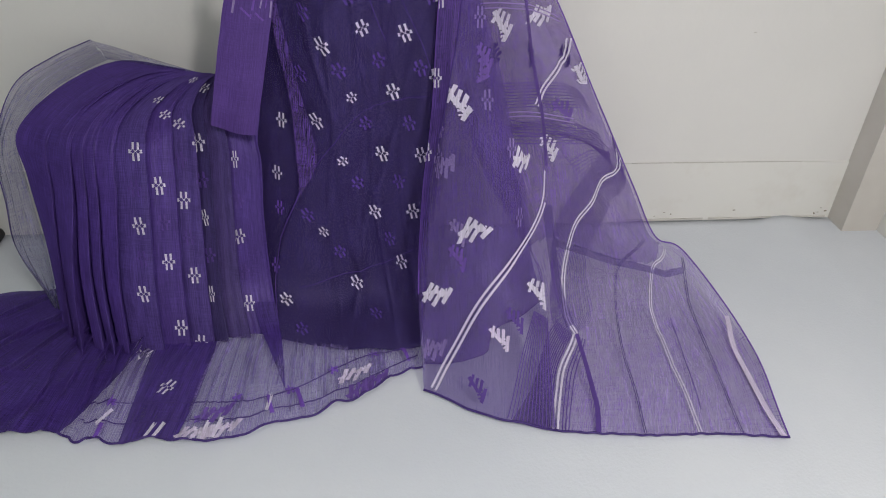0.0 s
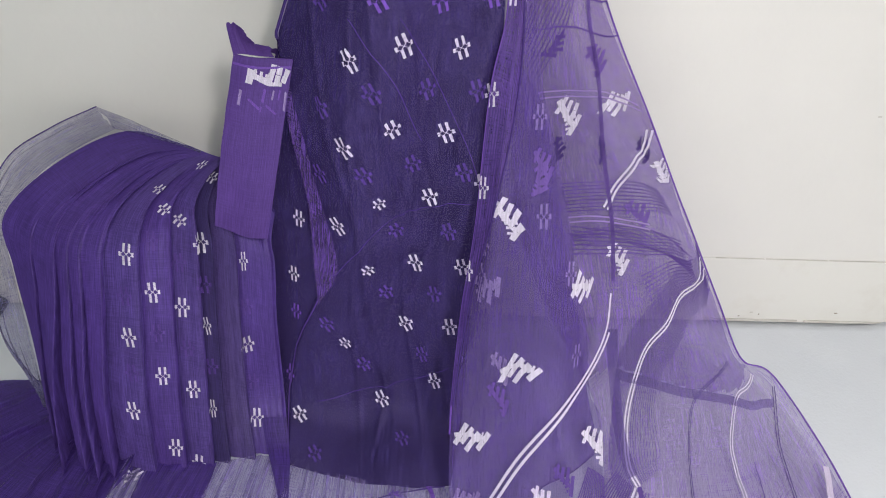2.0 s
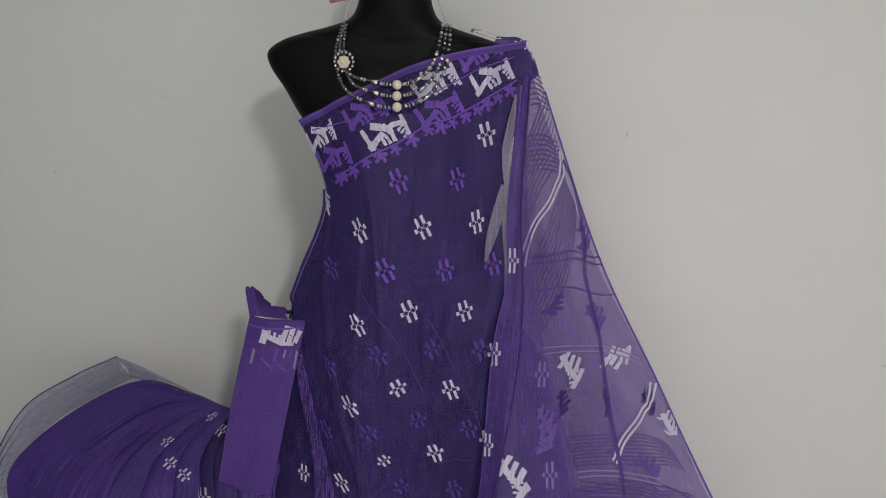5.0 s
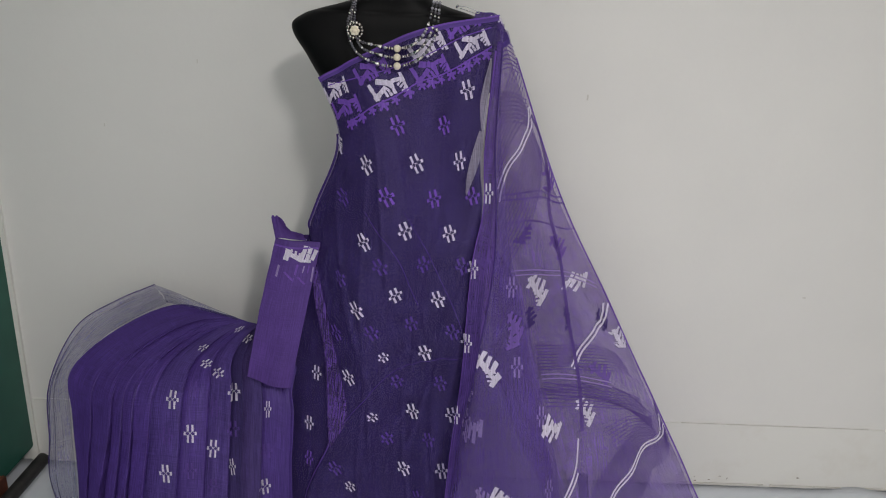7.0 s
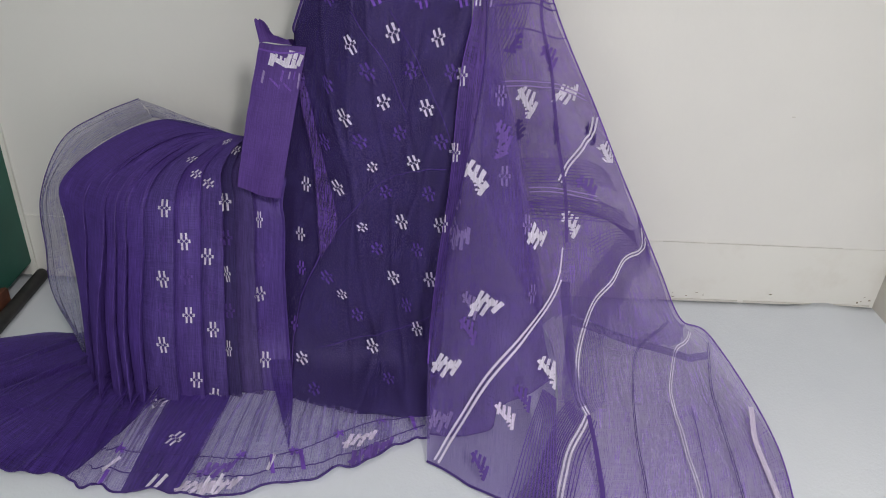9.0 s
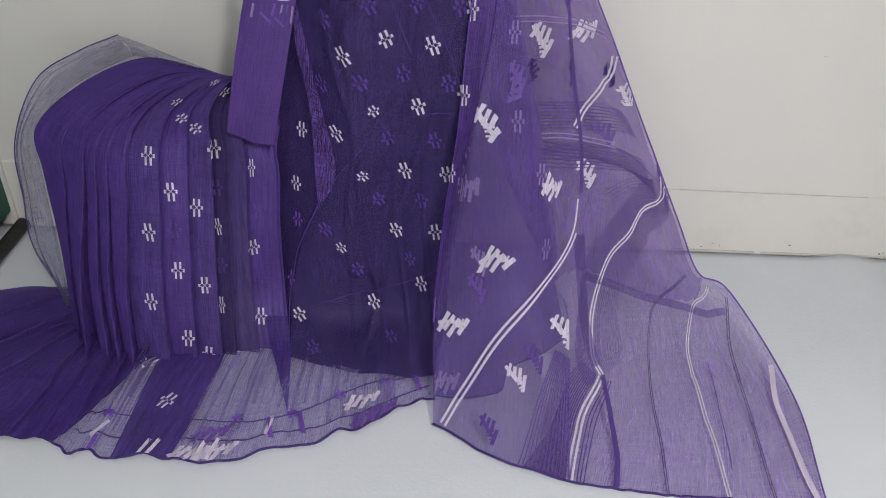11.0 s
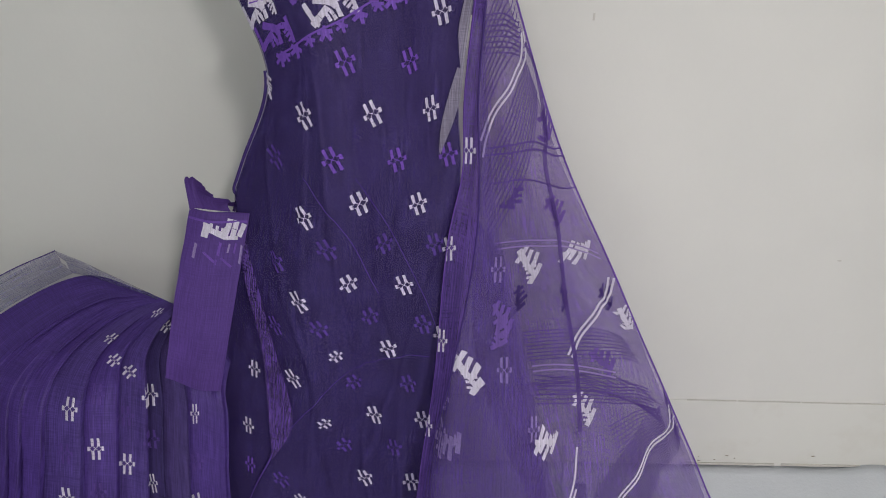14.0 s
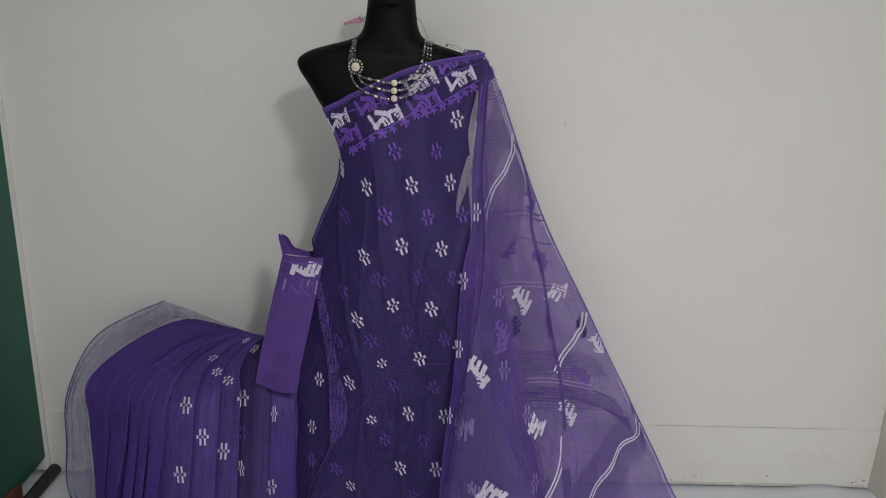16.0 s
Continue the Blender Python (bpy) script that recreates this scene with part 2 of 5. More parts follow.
class Drape:
    """A cloth surface lofted through guide lines that run from its top to its hem; s goes across, t down."""

    def __init__(self, guides, ns, nt, relief=None, toward=None, s0=0.0, s1=1.0, t0=0.0, t1=1.0):
        tt = np.linspace(t0, t1, nt)
        ss = np.linspace(s0, s1, ns)
        cols = np.array([spline(g, tt) for g in guides])
        self.base = np.array([spline(cols[:, j], ss) for j in range(nt)]).transpose(1, 0, 2)
        self.ss, self.tt = ss, tt
        ds, dt = np.gradient(self.base, axis=0), np.gradient(self.base, axis=1)
        n = np.cross(ds, dt)
        n /= np.linalg.norm(n, axis=2, keepdims=True) + 1e-9
        n *= np.sign(n @ np.array((0, -1, 0.6)))[:, :, None]
        self.n = n if toward is None else np.broadcast_to(np.array(toward) / np.linalg.norm(toward), n.shape)
        self.p = self.base.copy()
        if relief:
            self.p = self.p + self.n * relief(*np.meshgrid(ss, tt, indexing="ij"))[:, :, None]
        self.p[:, :, 2] = np.maximum(self.p[:, :, 2], 0.004)
        w = np.linalg.norm(ds, axis=2)
        h = np.linalg.norm(dt, axis=2)
        self.uu = np.cumsum(np.repeat(w.mean(axis=1)[:, None], nt, 1), axis=0)
        self.vv = np.cumsum(np.repeat(h.mean(axis=0)[None], ns, 0), axis=1)

    def _take(self, grid, s, t):
        a = np.clip((np.asarray(s) - self.ss[0]) / (self.ss[-1] - self.ss[0]), 0, 1) * (len(self.ss) - 1)
        b = np.clip((np.asarray(t) - self.tt[0]) / (self.tt[-1] - self.tt[0]), 0, 1) * (len(self.tt) - 1)
        i, j = np.minimum(a.astype(int), len(self.ss) - 2), np.minimum(b.astype(int), len(self.tt) - 2)
        f, g = (a - i)[..., None], (b - j)[..., None]
        return grid[i, j] * (1 - f) * (1 - g) + grid[i + 1, j] * f * (1 - g) + grid[i, j + 1] * (1 - f) * g + grid[i + 1, j + 1] * f * g

    def at(self, s, t, lift=0.0):
        return self._take(self.p, s, t) + lift * self._take(self.n, s, t)

    def slopes(self, s, t, level=False):
        """Base vectors: how far s and t move per metre to the cloth's right and up at a place; level: along the horizon and square to it."""
        e = 0.012
        a = (self._take(self.base, np.array([min(s + e, 1)]), np.array([t])) - self._take(self.base, np.array([max(s - e, 0)]), np.array([t])))[0]
        b = (self._take(self.base, np.array([s]), np.array([min(t + e, 1)])) - self._take(self.base, np.array([s]), np.array([max(t - e, 0)])))[0]
        ja, jb = a / (min(s + e, 1) - max(s - e, 0)), b / (min(t + e, 1) - max(t - e, 0))
        right = ja / np.linalg.norm(ja)
        up = -(jb - right * (jb @ right))
        up /= np.linalg.norm(up)
        if level:
            n = np.cross(right, up)
            right = np.array((1.0, 0.0, 0.0)) - n * n[0]
            right /= np.linalg.norm(right)
            up = np.cross(n, right)
            up *= 1 if up[2] > 0 else -1
        g = np.array([[ja @ right, jb @ right], [ja @ up, jb @ up]])
        return np.linalg.inv(g)

    def mesh(self, name, material, parent, label="", keep=None, lift=0.0):
        ns, nt = len(self.ss), len(self.tt)
        pts = self.p + lift * self.n
        faces, S, T = [], 0.5 * (self.ss[1:] + self.ss[:-1]), 0.5 * (self.tt[1:] + self.tt[:-1])
        for i in range(ns - 1):
            for j in range(nt - 1):
                if keep is None or keep(S[i], T[j]):
                    faces.append((i * nt + j, (i + 1) * nt + j, (i + 1) * nt + j + 1, i * nt + j + 1))
        used = sorted({v for f in faces for v in f})
        back = {v: k for k, v in enumerate(used)}
        flat, uvs = pts.reshape(-1, 3), np.stack([self.uu, self.vv], 2).reshape(-1, 2)
        me = bpy.data.meshes.new(name)
        me.from_pydata(flat[used].tolist(), [], [tuple(back[v] for v in f) for f in faces])
        lay = me.uv_layers.new(name="weave")
        order = np.array([used[l.vertex_index] for l in me.loops])
        lay.data.foreach_set("uv", uvs[order].ravel())
        me.materials.append(material)
        me.shade_smooth()
        ob = new(name, me)
        ob.parent = parent
        return tagged(ob, label)


def patch(name, drape, a, b, material, parent, label="", lift=0.0, across=24, along=90):
    """A layer of cloth lying on a drape between two lines a and b of (s, t) pairs."""
    u = np.linspace(0, 1, along)
    la, lb = spline(a, u), spline(b, u)
    f = np.linspace(0, 1, across)[:, None, None]
    st = np.clip(la[None] * (1 - f) + lb[None] * f, 0, 1)
    p = drape.at(st[..., 0], st[..., 1], lift)
    p[..., 2] = np.maximum(p[..., 2], 0.004)
    uv = np.stack([drape._take(drape.uu[..., None], st[..., 0], st[..., 1])[..., 0], drape._take(drape.vv[..., None], st[..., 0], st[..., 1])[..., 0]], 2).reshape(-1, 2)
    me = bpy.data.meshes.new(name)
    me.from_pydata(p.reshape(-1, 3).tolist(), [], [(i * along + j, (i + 1) * along + j, (i + 1) * along + j + 1, i * along + j + 1) for i in range(across - 1) for j in range(along - 1)])
    lay = me.uv_layers.new(name="weave")
    lay.data.foreach_set("uv", uv[[l.vertex_index for l in me.loops]].ravel())
    me.materials.append(material)
    me.shade_smooth()
    ob = new(name, me)
    ob.parent = parent
    return tagged(ob, label)


def ribbon(name, drape, path, width, material, parent, lift=0.0018, steps=60, offset=0.0, label=""):
    """A woven band on a drape along a path of (s, t) pairs; offset and width in metres. It ends where the cloth ends."""
    st = spline(path, np.linspace(0, 1, steps))
    if offset:
        d, moved = np.gradient(st, axis=0), []
        for q, e in zip(st, d):
            g = drape.slopes(min(max(q[0], 0.002), 0.998), min(max(q[1], 0.002), 0.998))
            m = np.linalg.solve(g, e)
            m /= np.linalg.norm(m) + 1e-9
            moved.append(q + g @ (np.array((-m[1], m[0])) * offset))
        st = np.array(moved)
    inside = (st[:, 0] >= 0) & (st[:, 0] <= 1) & (st[:, 1] >= 0) & (st[:, 1] <= 1)
    st = st[inside]
    steps = len(st)
    if steps < 3:
        return None
    p, n = drape.at(st[:, 0], st[:, 1], lift), drape._take(drape.n, st[:, 0], st[:, 1])
    d = np.gradient(p, axis=0)
    side = np.cross(d, n)
    side /= np.linalg.norm(side, axis=1, keepdims=True) + 1e-9
    v = np.concatenate([p - side * width / 2, p + side * width / 2])
    v[:, 2] = np.maximum(v[:, 2], 0.0055)
    me = bpy.data.meshes.new(name)
    me.from_pydata(v.tolist(), [], [(i, i + 1, steps + i + 1, steps + i) for i in range(steps - 1)])
    lay = me.uv_layers.new(name="weave")
    lay.data.foreach_set("uv", np.array([(0.2 * (l.vertex_index // steps), 0.01 * (l.vertex_index % steps)) for l in me.loops]).ravel())
    me.materials.append(material)
    me.shade_smooth()
    ob = new(name, me)
    ob.parent = parent
    return tagged(ob, label)


def tube(name, points, radius, material, parent, label="", sides=8, steps=60, closed=False):
    """A round cord through points."""
    p = spline(points, np.linspace(0, 1, steps))
    d = np.gradient(p, axis=0)
    d /= np.linalg.norm(d, axis=1, keepdims=True) + 1e-9
    ref = np.array((0.31, -0.2, 0.93))
    a = np.cross(d, ref)
    a /= np.linalg.norm(a, axis=1, keepdims=True) + 1e-9
    b = np.cross(d, a)
    ang = np.arange(sides) * 2 * math.pi / sides
    v = (p[:, None] + radius * (np.cos(ang)[None, :, None] * a[:, None] + np.sin(ang)[None, :, None] * b[:, None])).reshape(-1, 3)
    f = [(i * sides + k, i * sides + (k + 1) % sides, (i + 1) * sides + (k + 1) % sides, (i + 1) * sides + k) for i in range(steps - 1) for k in range(sides)]
    f += [tuple(range(sides))[::-1], tuple((steps - 1) * sides + k for k in range(sides))]
    me = bpy.data.meshes.new(name)
    me.from_pydata(v.tolist(), [], f)
    me.materials.append(material)
    me.shade_smooth()
    ob = new(name, me)
    ob.parent = parent
    return tagged(ob, label)


# ---- the room ----
def structure(ob, label, category):
    return tagged(ob, label, category, kind="structure")


def floor_height(x, y):
    """Soft wrinkles of the sheet that covers the floor."""
    q = Vector((x * 1.7, y * 1.7, 0.3))
    return 0.006 * noise.noise(q) * noise.noise(q * 2.3) - 0.004


bm = bmesh.new()
bmesh.ops.create_grid(bm, x_segments=110, y_segments=120, size=0.5, matrix=Matrix.Translation((0.93, -0.25, 0)) @ Matrix.Diagonal((2.9, 4.9, 1, 1)))
for v in bm.verts:
    v.co.z = floor_height(v.co.x, v.co.y)
    ridge = math.exp(-((v.co.x - 2.06) / 0.07) ** 2) * max(0, v.co.y - 1.6) / 0.6
    v.co.z += 0.012 * max(0, ridge)
bmesh.ops.solidify(bm, geom=bm.faces[:], thickness=0.004)
structure(part("floor", bm, M["floor_sheet"]), "pale blue-white cloth sheet laid over the floor", "floor")
structure(box("wall_back", (-0.6, 2.2, -0.02), (2.6, 2.32, 2.62), M["wall_paint"]), "plain off-white painted wall behind the mannequin", "wall")
structure(box("skirting", (-0.416, 2.1955, -0.02), (2.225, 2.2, 0.208), M["skirting_paint"], bevel=0.0015), "low off-white skirting panel with a grimy lower edge", "skirting")
structure(box("wall_left", (-0.62, -2.75, -0.02), (-0.50, 2.2, 2.62), M["wall_paint"]), "plain off-white painted side wall", "wall")
structure(box("wall_right", (2.35, -2.75, -0.02), (2.47, 2.2, 2.62), M["wall_paint"]), "plain off-white painted side wall", "wall")
structure(box("wall_front", (-0.62, -2.82, -0.02), (2.47, -2.70, 2.62), M["wall_paint"]), "plain off-white painted wall", "wall")
structure(box("ceiling", (-0.62, -2.82, 2.6), (2.47, 2.32, 2.7), M["ceiling_paint"]), "plain white painted ceiling", "ceiling")
structure(box("pillar", (2.225, 2.11, -0.02), (2.36, 2.199, 2.6), M["pillar_paint"], bevel=0.004), "shallow off-white pillar in the corner of the room", "pillar")
tube_lamp(1.40, -0.75, 2.5, 0.7, 60)
tube_lamp(0.1, -0.3, 2.5, 0.7, 12)

# green board along the side wall, a dark rail at its foot and a wooden block
board = tagged(new("green_board"), "tall dark green board standing against the side wall", "board")
box("panel", (-0.498, 0.4, 0.05), (-0.428, 2.188, 2.3), M["green_board"], board, 0.003)
box("edge_strip", (-0.44, 2.1885, 0.0), (-0.417, 2.1985, 2.3), M["skirting_paint"], board, 0.004, "narrow beige edge strip")
rail = tagged(new("floor_rail"), "black rounded rubber rail lying on the floor sheet", "rail")
tube("bar", [(-0.392, 2.17, 0.02), (-0.394, 1.9, 0.02), (-0.396, 1.6, 0.02), (-0.398, 1.1, 0.02)], 0.019, M["black_rubber"], rail, sides=14)
block = tagged(new("wood_block"), "reddish brown wooden block behind the black rail", "wood block")
box("block", (-0.427, 1.35, 0.004), (-0.414, 2.02, 0.07), M["brown_wood"], block, 0.006)

# ---- the saree ----
saree = tagged(new("saree"), "sheer violet cotton saree with white woven motifs draped on a mannequin", "saree")
BODY = [
    [(0.502, 1.8, 1.212), (0.541, 1.8, 1.09), (0.489, 1.83, 0.938), (0.432, 1.845, 0.762), (0.405, 1.86, 0.562), (0.395, 1.86, 0.277), (0.395, 1.80, 0.09), (0.41, 1.664, 0.02)],
    [(0.580, 1.77, 1.256), (0.618, 1.72, 1.109), (0.609, 1.71, 0.932), (0.595, 1.74, 0.743), (0.592, 1.78, 0.553), (0.559, 1.8, 0.308), (0.558, 1.77, 0.08), (0.556, 1.623, 0.02)],
    [(0.705, 1.74, 1.318), (0.716, 1.745, 1.108), (0.722, 1.745, 0.925), (0.714, 1.765, 0.736), (0.721, 1.79, 0.554), (0.699, 1.81, 0.309), (0.707, 1.77, 0.08), (0.694, 1.599, 0.02)],
    [(0.853, 1.8, 1.349), (0.834, 1.80, 1.101), (0.846, 1.8, 0.927), (0.846, 1.79, 0.759), (0.832, 1.79, 0.56), (0.825, 1.78, 0.334), (0.816, 1.72, 0.09), (0.799, 1.607, 0.02)],
]


def body_folds(s, t):
    """Faint slanting folds that run from the waist to the shoulder."""
    a = 0.007 * np.sin((s * 2.2 + t * 1.4) * 5) * np.clip(t * 3, 0, 1)
    ridge = 0
    for k, (c, slope, w, h) in enumerate(((0.15, 0.75, 0.018, 0.006), (0.42, 0.55, 0.014, 0.005), (0.58, 0.62, 0.02, 0.005), (0.95, -0.75, 0.02, 0.005), (0.72, -0.35, 0.016, 0.004), (0.30, 0.2, 0.012, 0.004))):
        ridge = ridge + h * np.exp(-((s - c - slope * (t - 0.3)) / w) ** 2) * np.clip((t - 0.08) * 5, 0, 1) * np.clip((0.98 - t) * 6, 0, 1)
    edge = np.interp(t, (0.0, 0.22, 0.443, 0.542, 0.611, 0.681, 0.768, 0.85, 1.0), (-0.2, -0.1, 0.10, 0.16, 0.19, 0.231, 0.123, 0.082, 0.09))
    ridge = ridge - 0.016 * np.clip((edge - s) / 0.012 + 0.5, 0, 1)
    return a + ridge + 0.003 * np.sin((s * 5 - t * 3.0) * 4 + 1) + 0.0015 * np.sin(s * 31 + 9 * t) * np.sin(t * 19 + 4 * s)


body = Drape(BODY, 150, 160, body_folds)
body.mesh("lining", M["cloth_lining"], saree, "dense dark indigo underlayer", lift=-0.003)
body.mesh("front_panel", M["cloth_body"], saree, "sheer violet cloth scattered with small woven motifs")

PLEAT = [
    [(0.230, 2.03, 0.576), (0.055, 2.13, 0.556), (-0.060, 2.02, 0.530), (-0.140, 1.92, 0.462), (-0.120, 1.86, 0.371), (-0.096, 1.80, 0.210), (-0.088, 1.743, 0.012)],
    [(0.255, 2.01, 0.578), (0.140, 2.02, 0.557), (0.060, 1.90, 0.535), (0.024, 1.80, 0.490), (0.018, 1.74, 0.368), (-0.004, 1.70, 0.199), (-0.004, 1.65, 0.010)],
    [(0.285, 1.985, 0.582), (0.225, 1.955, 0.562), (0.175, 1.86, 0.540), (0.166, 1.77, 0.500), (0.164, 1.72, 0.387), (0.151, 1.67, 0.178), (0.154, 1.633, 0.010)],
    [(0.320, 1.95, 0.593), (0.285, 1.915, 0.575), (0.265, 1.85, 0.542), (0.273, 1.80, 0.490), (0.272, 1.76, 0.368), (0.267, 1.71, 0.153), (0.274, 1.654, 0.010)],
    [(0.379, 1.90, 0.604), (0.360, 1.88, 0.577), (0.352, 1.85, 0.532), (0.363, 1.81, 0.460), (0.360, 1.79, 0.322), (0.359, 1.76, 0.119), (0.382, 1.68, 0.012)],
    [(0.432, 1.88, 0.527), (0.425, 1.87, 0.500), (0.420, 1.85, 0.460), (0.427, 1.83, 0.414), (0.421, 1.82, 0.272), (0.427, 1.79, 0.099), (0.449, 1.679, 0.012)],
]
EDGES = [0.0, 0.335, 0.44, 0.54, 0.635, 0.69, 0.79, 0.99]


WEDGES = [0.0, 0.12, 0.212, 0.252, 0.288, 0.335]
random.seed(3)
CREASES = [(random.uniform(0.10, 0.36), random.uniform(0.003, 0.008), random.uniform(0.003, 0.009), random.uniform(0.02, 0.2), random.uniform(0.35, 0.62), random.uniform(-0.06, 0.02)) for _ in range(20)]
CREASES += [(random.uniform(0.36, 0.98), random.uniform(0.005, 0.011), random.uniform(0.006, 0.012), 0.01, random.uniform(0.28, 0.48), random.uniform(-0.04, 0.04)) for _ in range(16)]


def pleats(s, t):
    """Smooth cloth with creases that fan out from the waist; a few knife pleats open below, broad flat panels follow in the patterned half."""
    out = np.zeros_like(s)
    q = s - 0.07 * (t - 0.75) * np.clip((s - 0.12) * 8, 0, 1) * np.clip((0.335 - s) * 20, 0, 1)
    for k, (a, b) in enumerate(zip(WEDGES[:-1], WEDGES[1:])):
        inside = (q >= a) & (q < b)
        f = np.clip((q - a) / (b - a), 0, 1)
        tall = (0.036, 0.072, 0.052, 0.060, 0.048)[k] * np.clip((t - 0.46) * 2.0, 0, 1)
        gap = 0.05 + (0.05, 0.42, 0.16, 0.40, 0.16)[k] * np.clip((t - 0.58) * 2.2, 0, 1)
        out += inside * tall * np.where(f < 1 - gap, (f / (1 - gap)) ** 1.4, 1 - 1.9 * np.sin(np.pi / 2 * np.clip((f - 1 + gap) / gap * 1.6, 0, 1)) ** 0.8) * (1 if k else 0.5 + 0.5 * f)
    for k, (a, b) in enumerate(zip(EDGES[:-1], EDGES[1:])):
        if b < 0.34:
            continue
        inside = (s >= a) & (s < b)
        f = (s - a) / (b - a)
        depth = 0.030 * np.clip((t - 0.1) * 4, 0, 1) * (1.1 if k % 2 else 0.8)
        out += inside * depth * (np.clip(f, 0, 0.93) - 0.5 - 6 * np.clip(f - 0.93, 0, 1))
    for c, w, h, t0, t1, lean in CREASES:
        away = (s - c - lean * (t - 0.3)) / w
        out += h * np.where(away < 0, np.exp(-(away / 2.2) ** 2), np.exp(-(away * 1.6) ** 2)) * np.clip((t - t0) * 8, 0, 1) * np.clip((t1 - t) * 6, 0, 1)
    out += 0.003 * np.sin(s * 26 + t * 4) * np.clip((t - 0.2) * 3, 0, 1) * np.clip((0.2 - s) * 10, 0, 1)
    crease = np.exp(-((t - (0.67 + 0.02 * s)) / 0.005) ** 2)
    return out + 0.0018 * crease + 0.0005 * np.sin(s * 160 + t * 7)


skirt = Drape(PLEAT, 560, 120, pleats, toward=(0.3, -0.92, 0.3))
# Panels differ in tone; the narrow gap panel has its shade coloured in.
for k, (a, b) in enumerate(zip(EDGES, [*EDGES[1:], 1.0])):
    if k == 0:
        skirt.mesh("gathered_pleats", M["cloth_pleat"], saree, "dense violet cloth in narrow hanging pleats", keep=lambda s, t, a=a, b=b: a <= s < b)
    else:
        skirt.mesh("pleat", M[("cloth_panel", "cloth_pleat", "cloth_panel", "cloth_gap_shade", "cloth_pale", "cloth_pleat", "cloth_pleat")[k - 1]], saree, keep=lambda s, t, a=a, b=b: a <= s < b)

LSHEER = [
    [(-0.01, 2.16, 0.599), (-0.088, 2.09, 0.574), (-0.164, 2.02, 0.528), (-0.204, 1.93, 0.413), (-0.204, 1.89, 0.284), (-0.199, 1.86, 0.164), (-0.145, 1.856, 0.01)],
    [(0.03, 2.14, 0.556), (-0.028, 2.06, 0.547), (-0.09, 2, 0.515), (-0.141, 1.92, 0.457), (-0.123, 1.86, 0.338), (-0.096, 1.8, 0.21), (-0.097, 1.771, 0.015)],
]
edge_sheer = Drape([LSHEER[0], [tuple((np.array(a) + np.array(b)) / 2 + np.array((0, -0.012, 0.006))) for a, b in zip(*LSHEER)], LSHEER[1]], 30, 90,
                   lambda s, t: 0.004 * np.sin(s * 22 + t * 6))
Drape([[(-0.01, 2.16, 0.599), (0.06, 2.13, 0.592), (0.14, 2.08, 0.586), (0.258, 2.0, 0.581)], [(0.03, 2.14, 0.556), (0.08, 2.115, 0.558), (0.135, 2.08, 0.562), (0.258, 2.0, 0.577)]], 12, 40,
      lambda s, t: 0.003 * np.sin(s * 9 + t * 4)).mesh("sheer_ridge", M["cloth_grey_sheer"], saree, "single sheer layer along the top ridge")
edge_sheer.mesh("sheer_border", M["cloth_grey_sheer"], saree, "single sheer greyish layer along the fold")

FOOT = [(-0.20, 1.895), (-0.155, 1.885), (-0.11, 1.85), (-0.06, 1.81), (-0.02, 1.765), (0.03, 1.72), (0.12, 1.68), (0.27, 1.66), (0.40, 1.68), (0.55, 1.64), (0.68, 1.61), (0.80, 1.61)]
HEM = [(-0.37, 1.86), (-0.372, 1.74), (-0.368, 1.60), (-0.31, 1.49), (-0.15, 1.412), (-0.02, 1.385), (0.09, 1.357), (0.22, 1.35), (0.38, 1.357), (0.55, 1.41), (0.68, 1.48), (0.795, 1.54)]


def train_line(k):
    h = 0.010
    return [(*(np.array(FOOT[k]) * (1 - f) + np.array(HEM[k]) * f), h + 0.012 * math.sin(math.pi * f) * (1 - f)) for f in (0, 0.33, 0.66, 1)]


FOLDS = [0.0, 0.13, 0.25, 0.33, 0.40, 0.435, 0.475, 0.505, 0.535, 0.60]


def train_folds(s, t):
    """Overlapping folds that fan out over the floor from the foot of the pleats, and the fine gathers of the sheer hem."""
    out = np.zeros_like(s)
    q = s + 0.014 * np.sin(t * 3 + s * 19) + 0.12 * (t - 0.5) * np.clip(0.45 - s, 0, 0.2) + 0.003 * np.sin(t * 9 + s * 60)
    for k, (a, b) in enumerate(zip(FOLDS[:-1], FOLDS[1:])):
        inside = (q >= a) & (q < b)
        f = (q - a) / (b - a)
        tall = (0.044, 0.058, 0.046, 0.056)[k % 4] * (1 - 0.55 * t) * (0.4 if k > 7 else 1)
        out += inside * tall * np.where(f > 0.93, np.clip((1 - f) / 0.07, 0, 1), 0.06 + 0.94 * np.clip(f / 0.93, 0, 1) ** 2.0)
    sheer = np.clip((s - 0.52) * 12, 0, 1)
    warp = s * 64 + 0.5 * np.sin(s * 37) + 0.35 * np.sin(t * 5 + s * 50)
    gather = np.abs((warp % 1) - 0.5) * 2
    fine = 0.014 * gather ** 1.6 + 0.008 * np.abs(np.sin(s * 330 + 2 * np.sin(s * 41) + t))
    near = 0.45 + 1.0 * np.exp(-((s - 0.71) / 0.07) ** 2) * (1.2 - t)
    return out + sheer * fine * near * (0.55 + 0.45 * t) + sheer * 0.006 * np.abs(np.sin(s * 47 + t))


train = Drape([train_line(k) for k in range(len(FOOT))], 620, 72, train_folds, toward=(0.42, -0.42, 0.80))


train.p[:, :, 1] += (0.009 * np.sin(train.ss * 61 + 1.5 * np.sin(train.ss * 23)) + 0.004 * np.sin(train.ss * 143))[:, None] * train.tt[None] ** 4


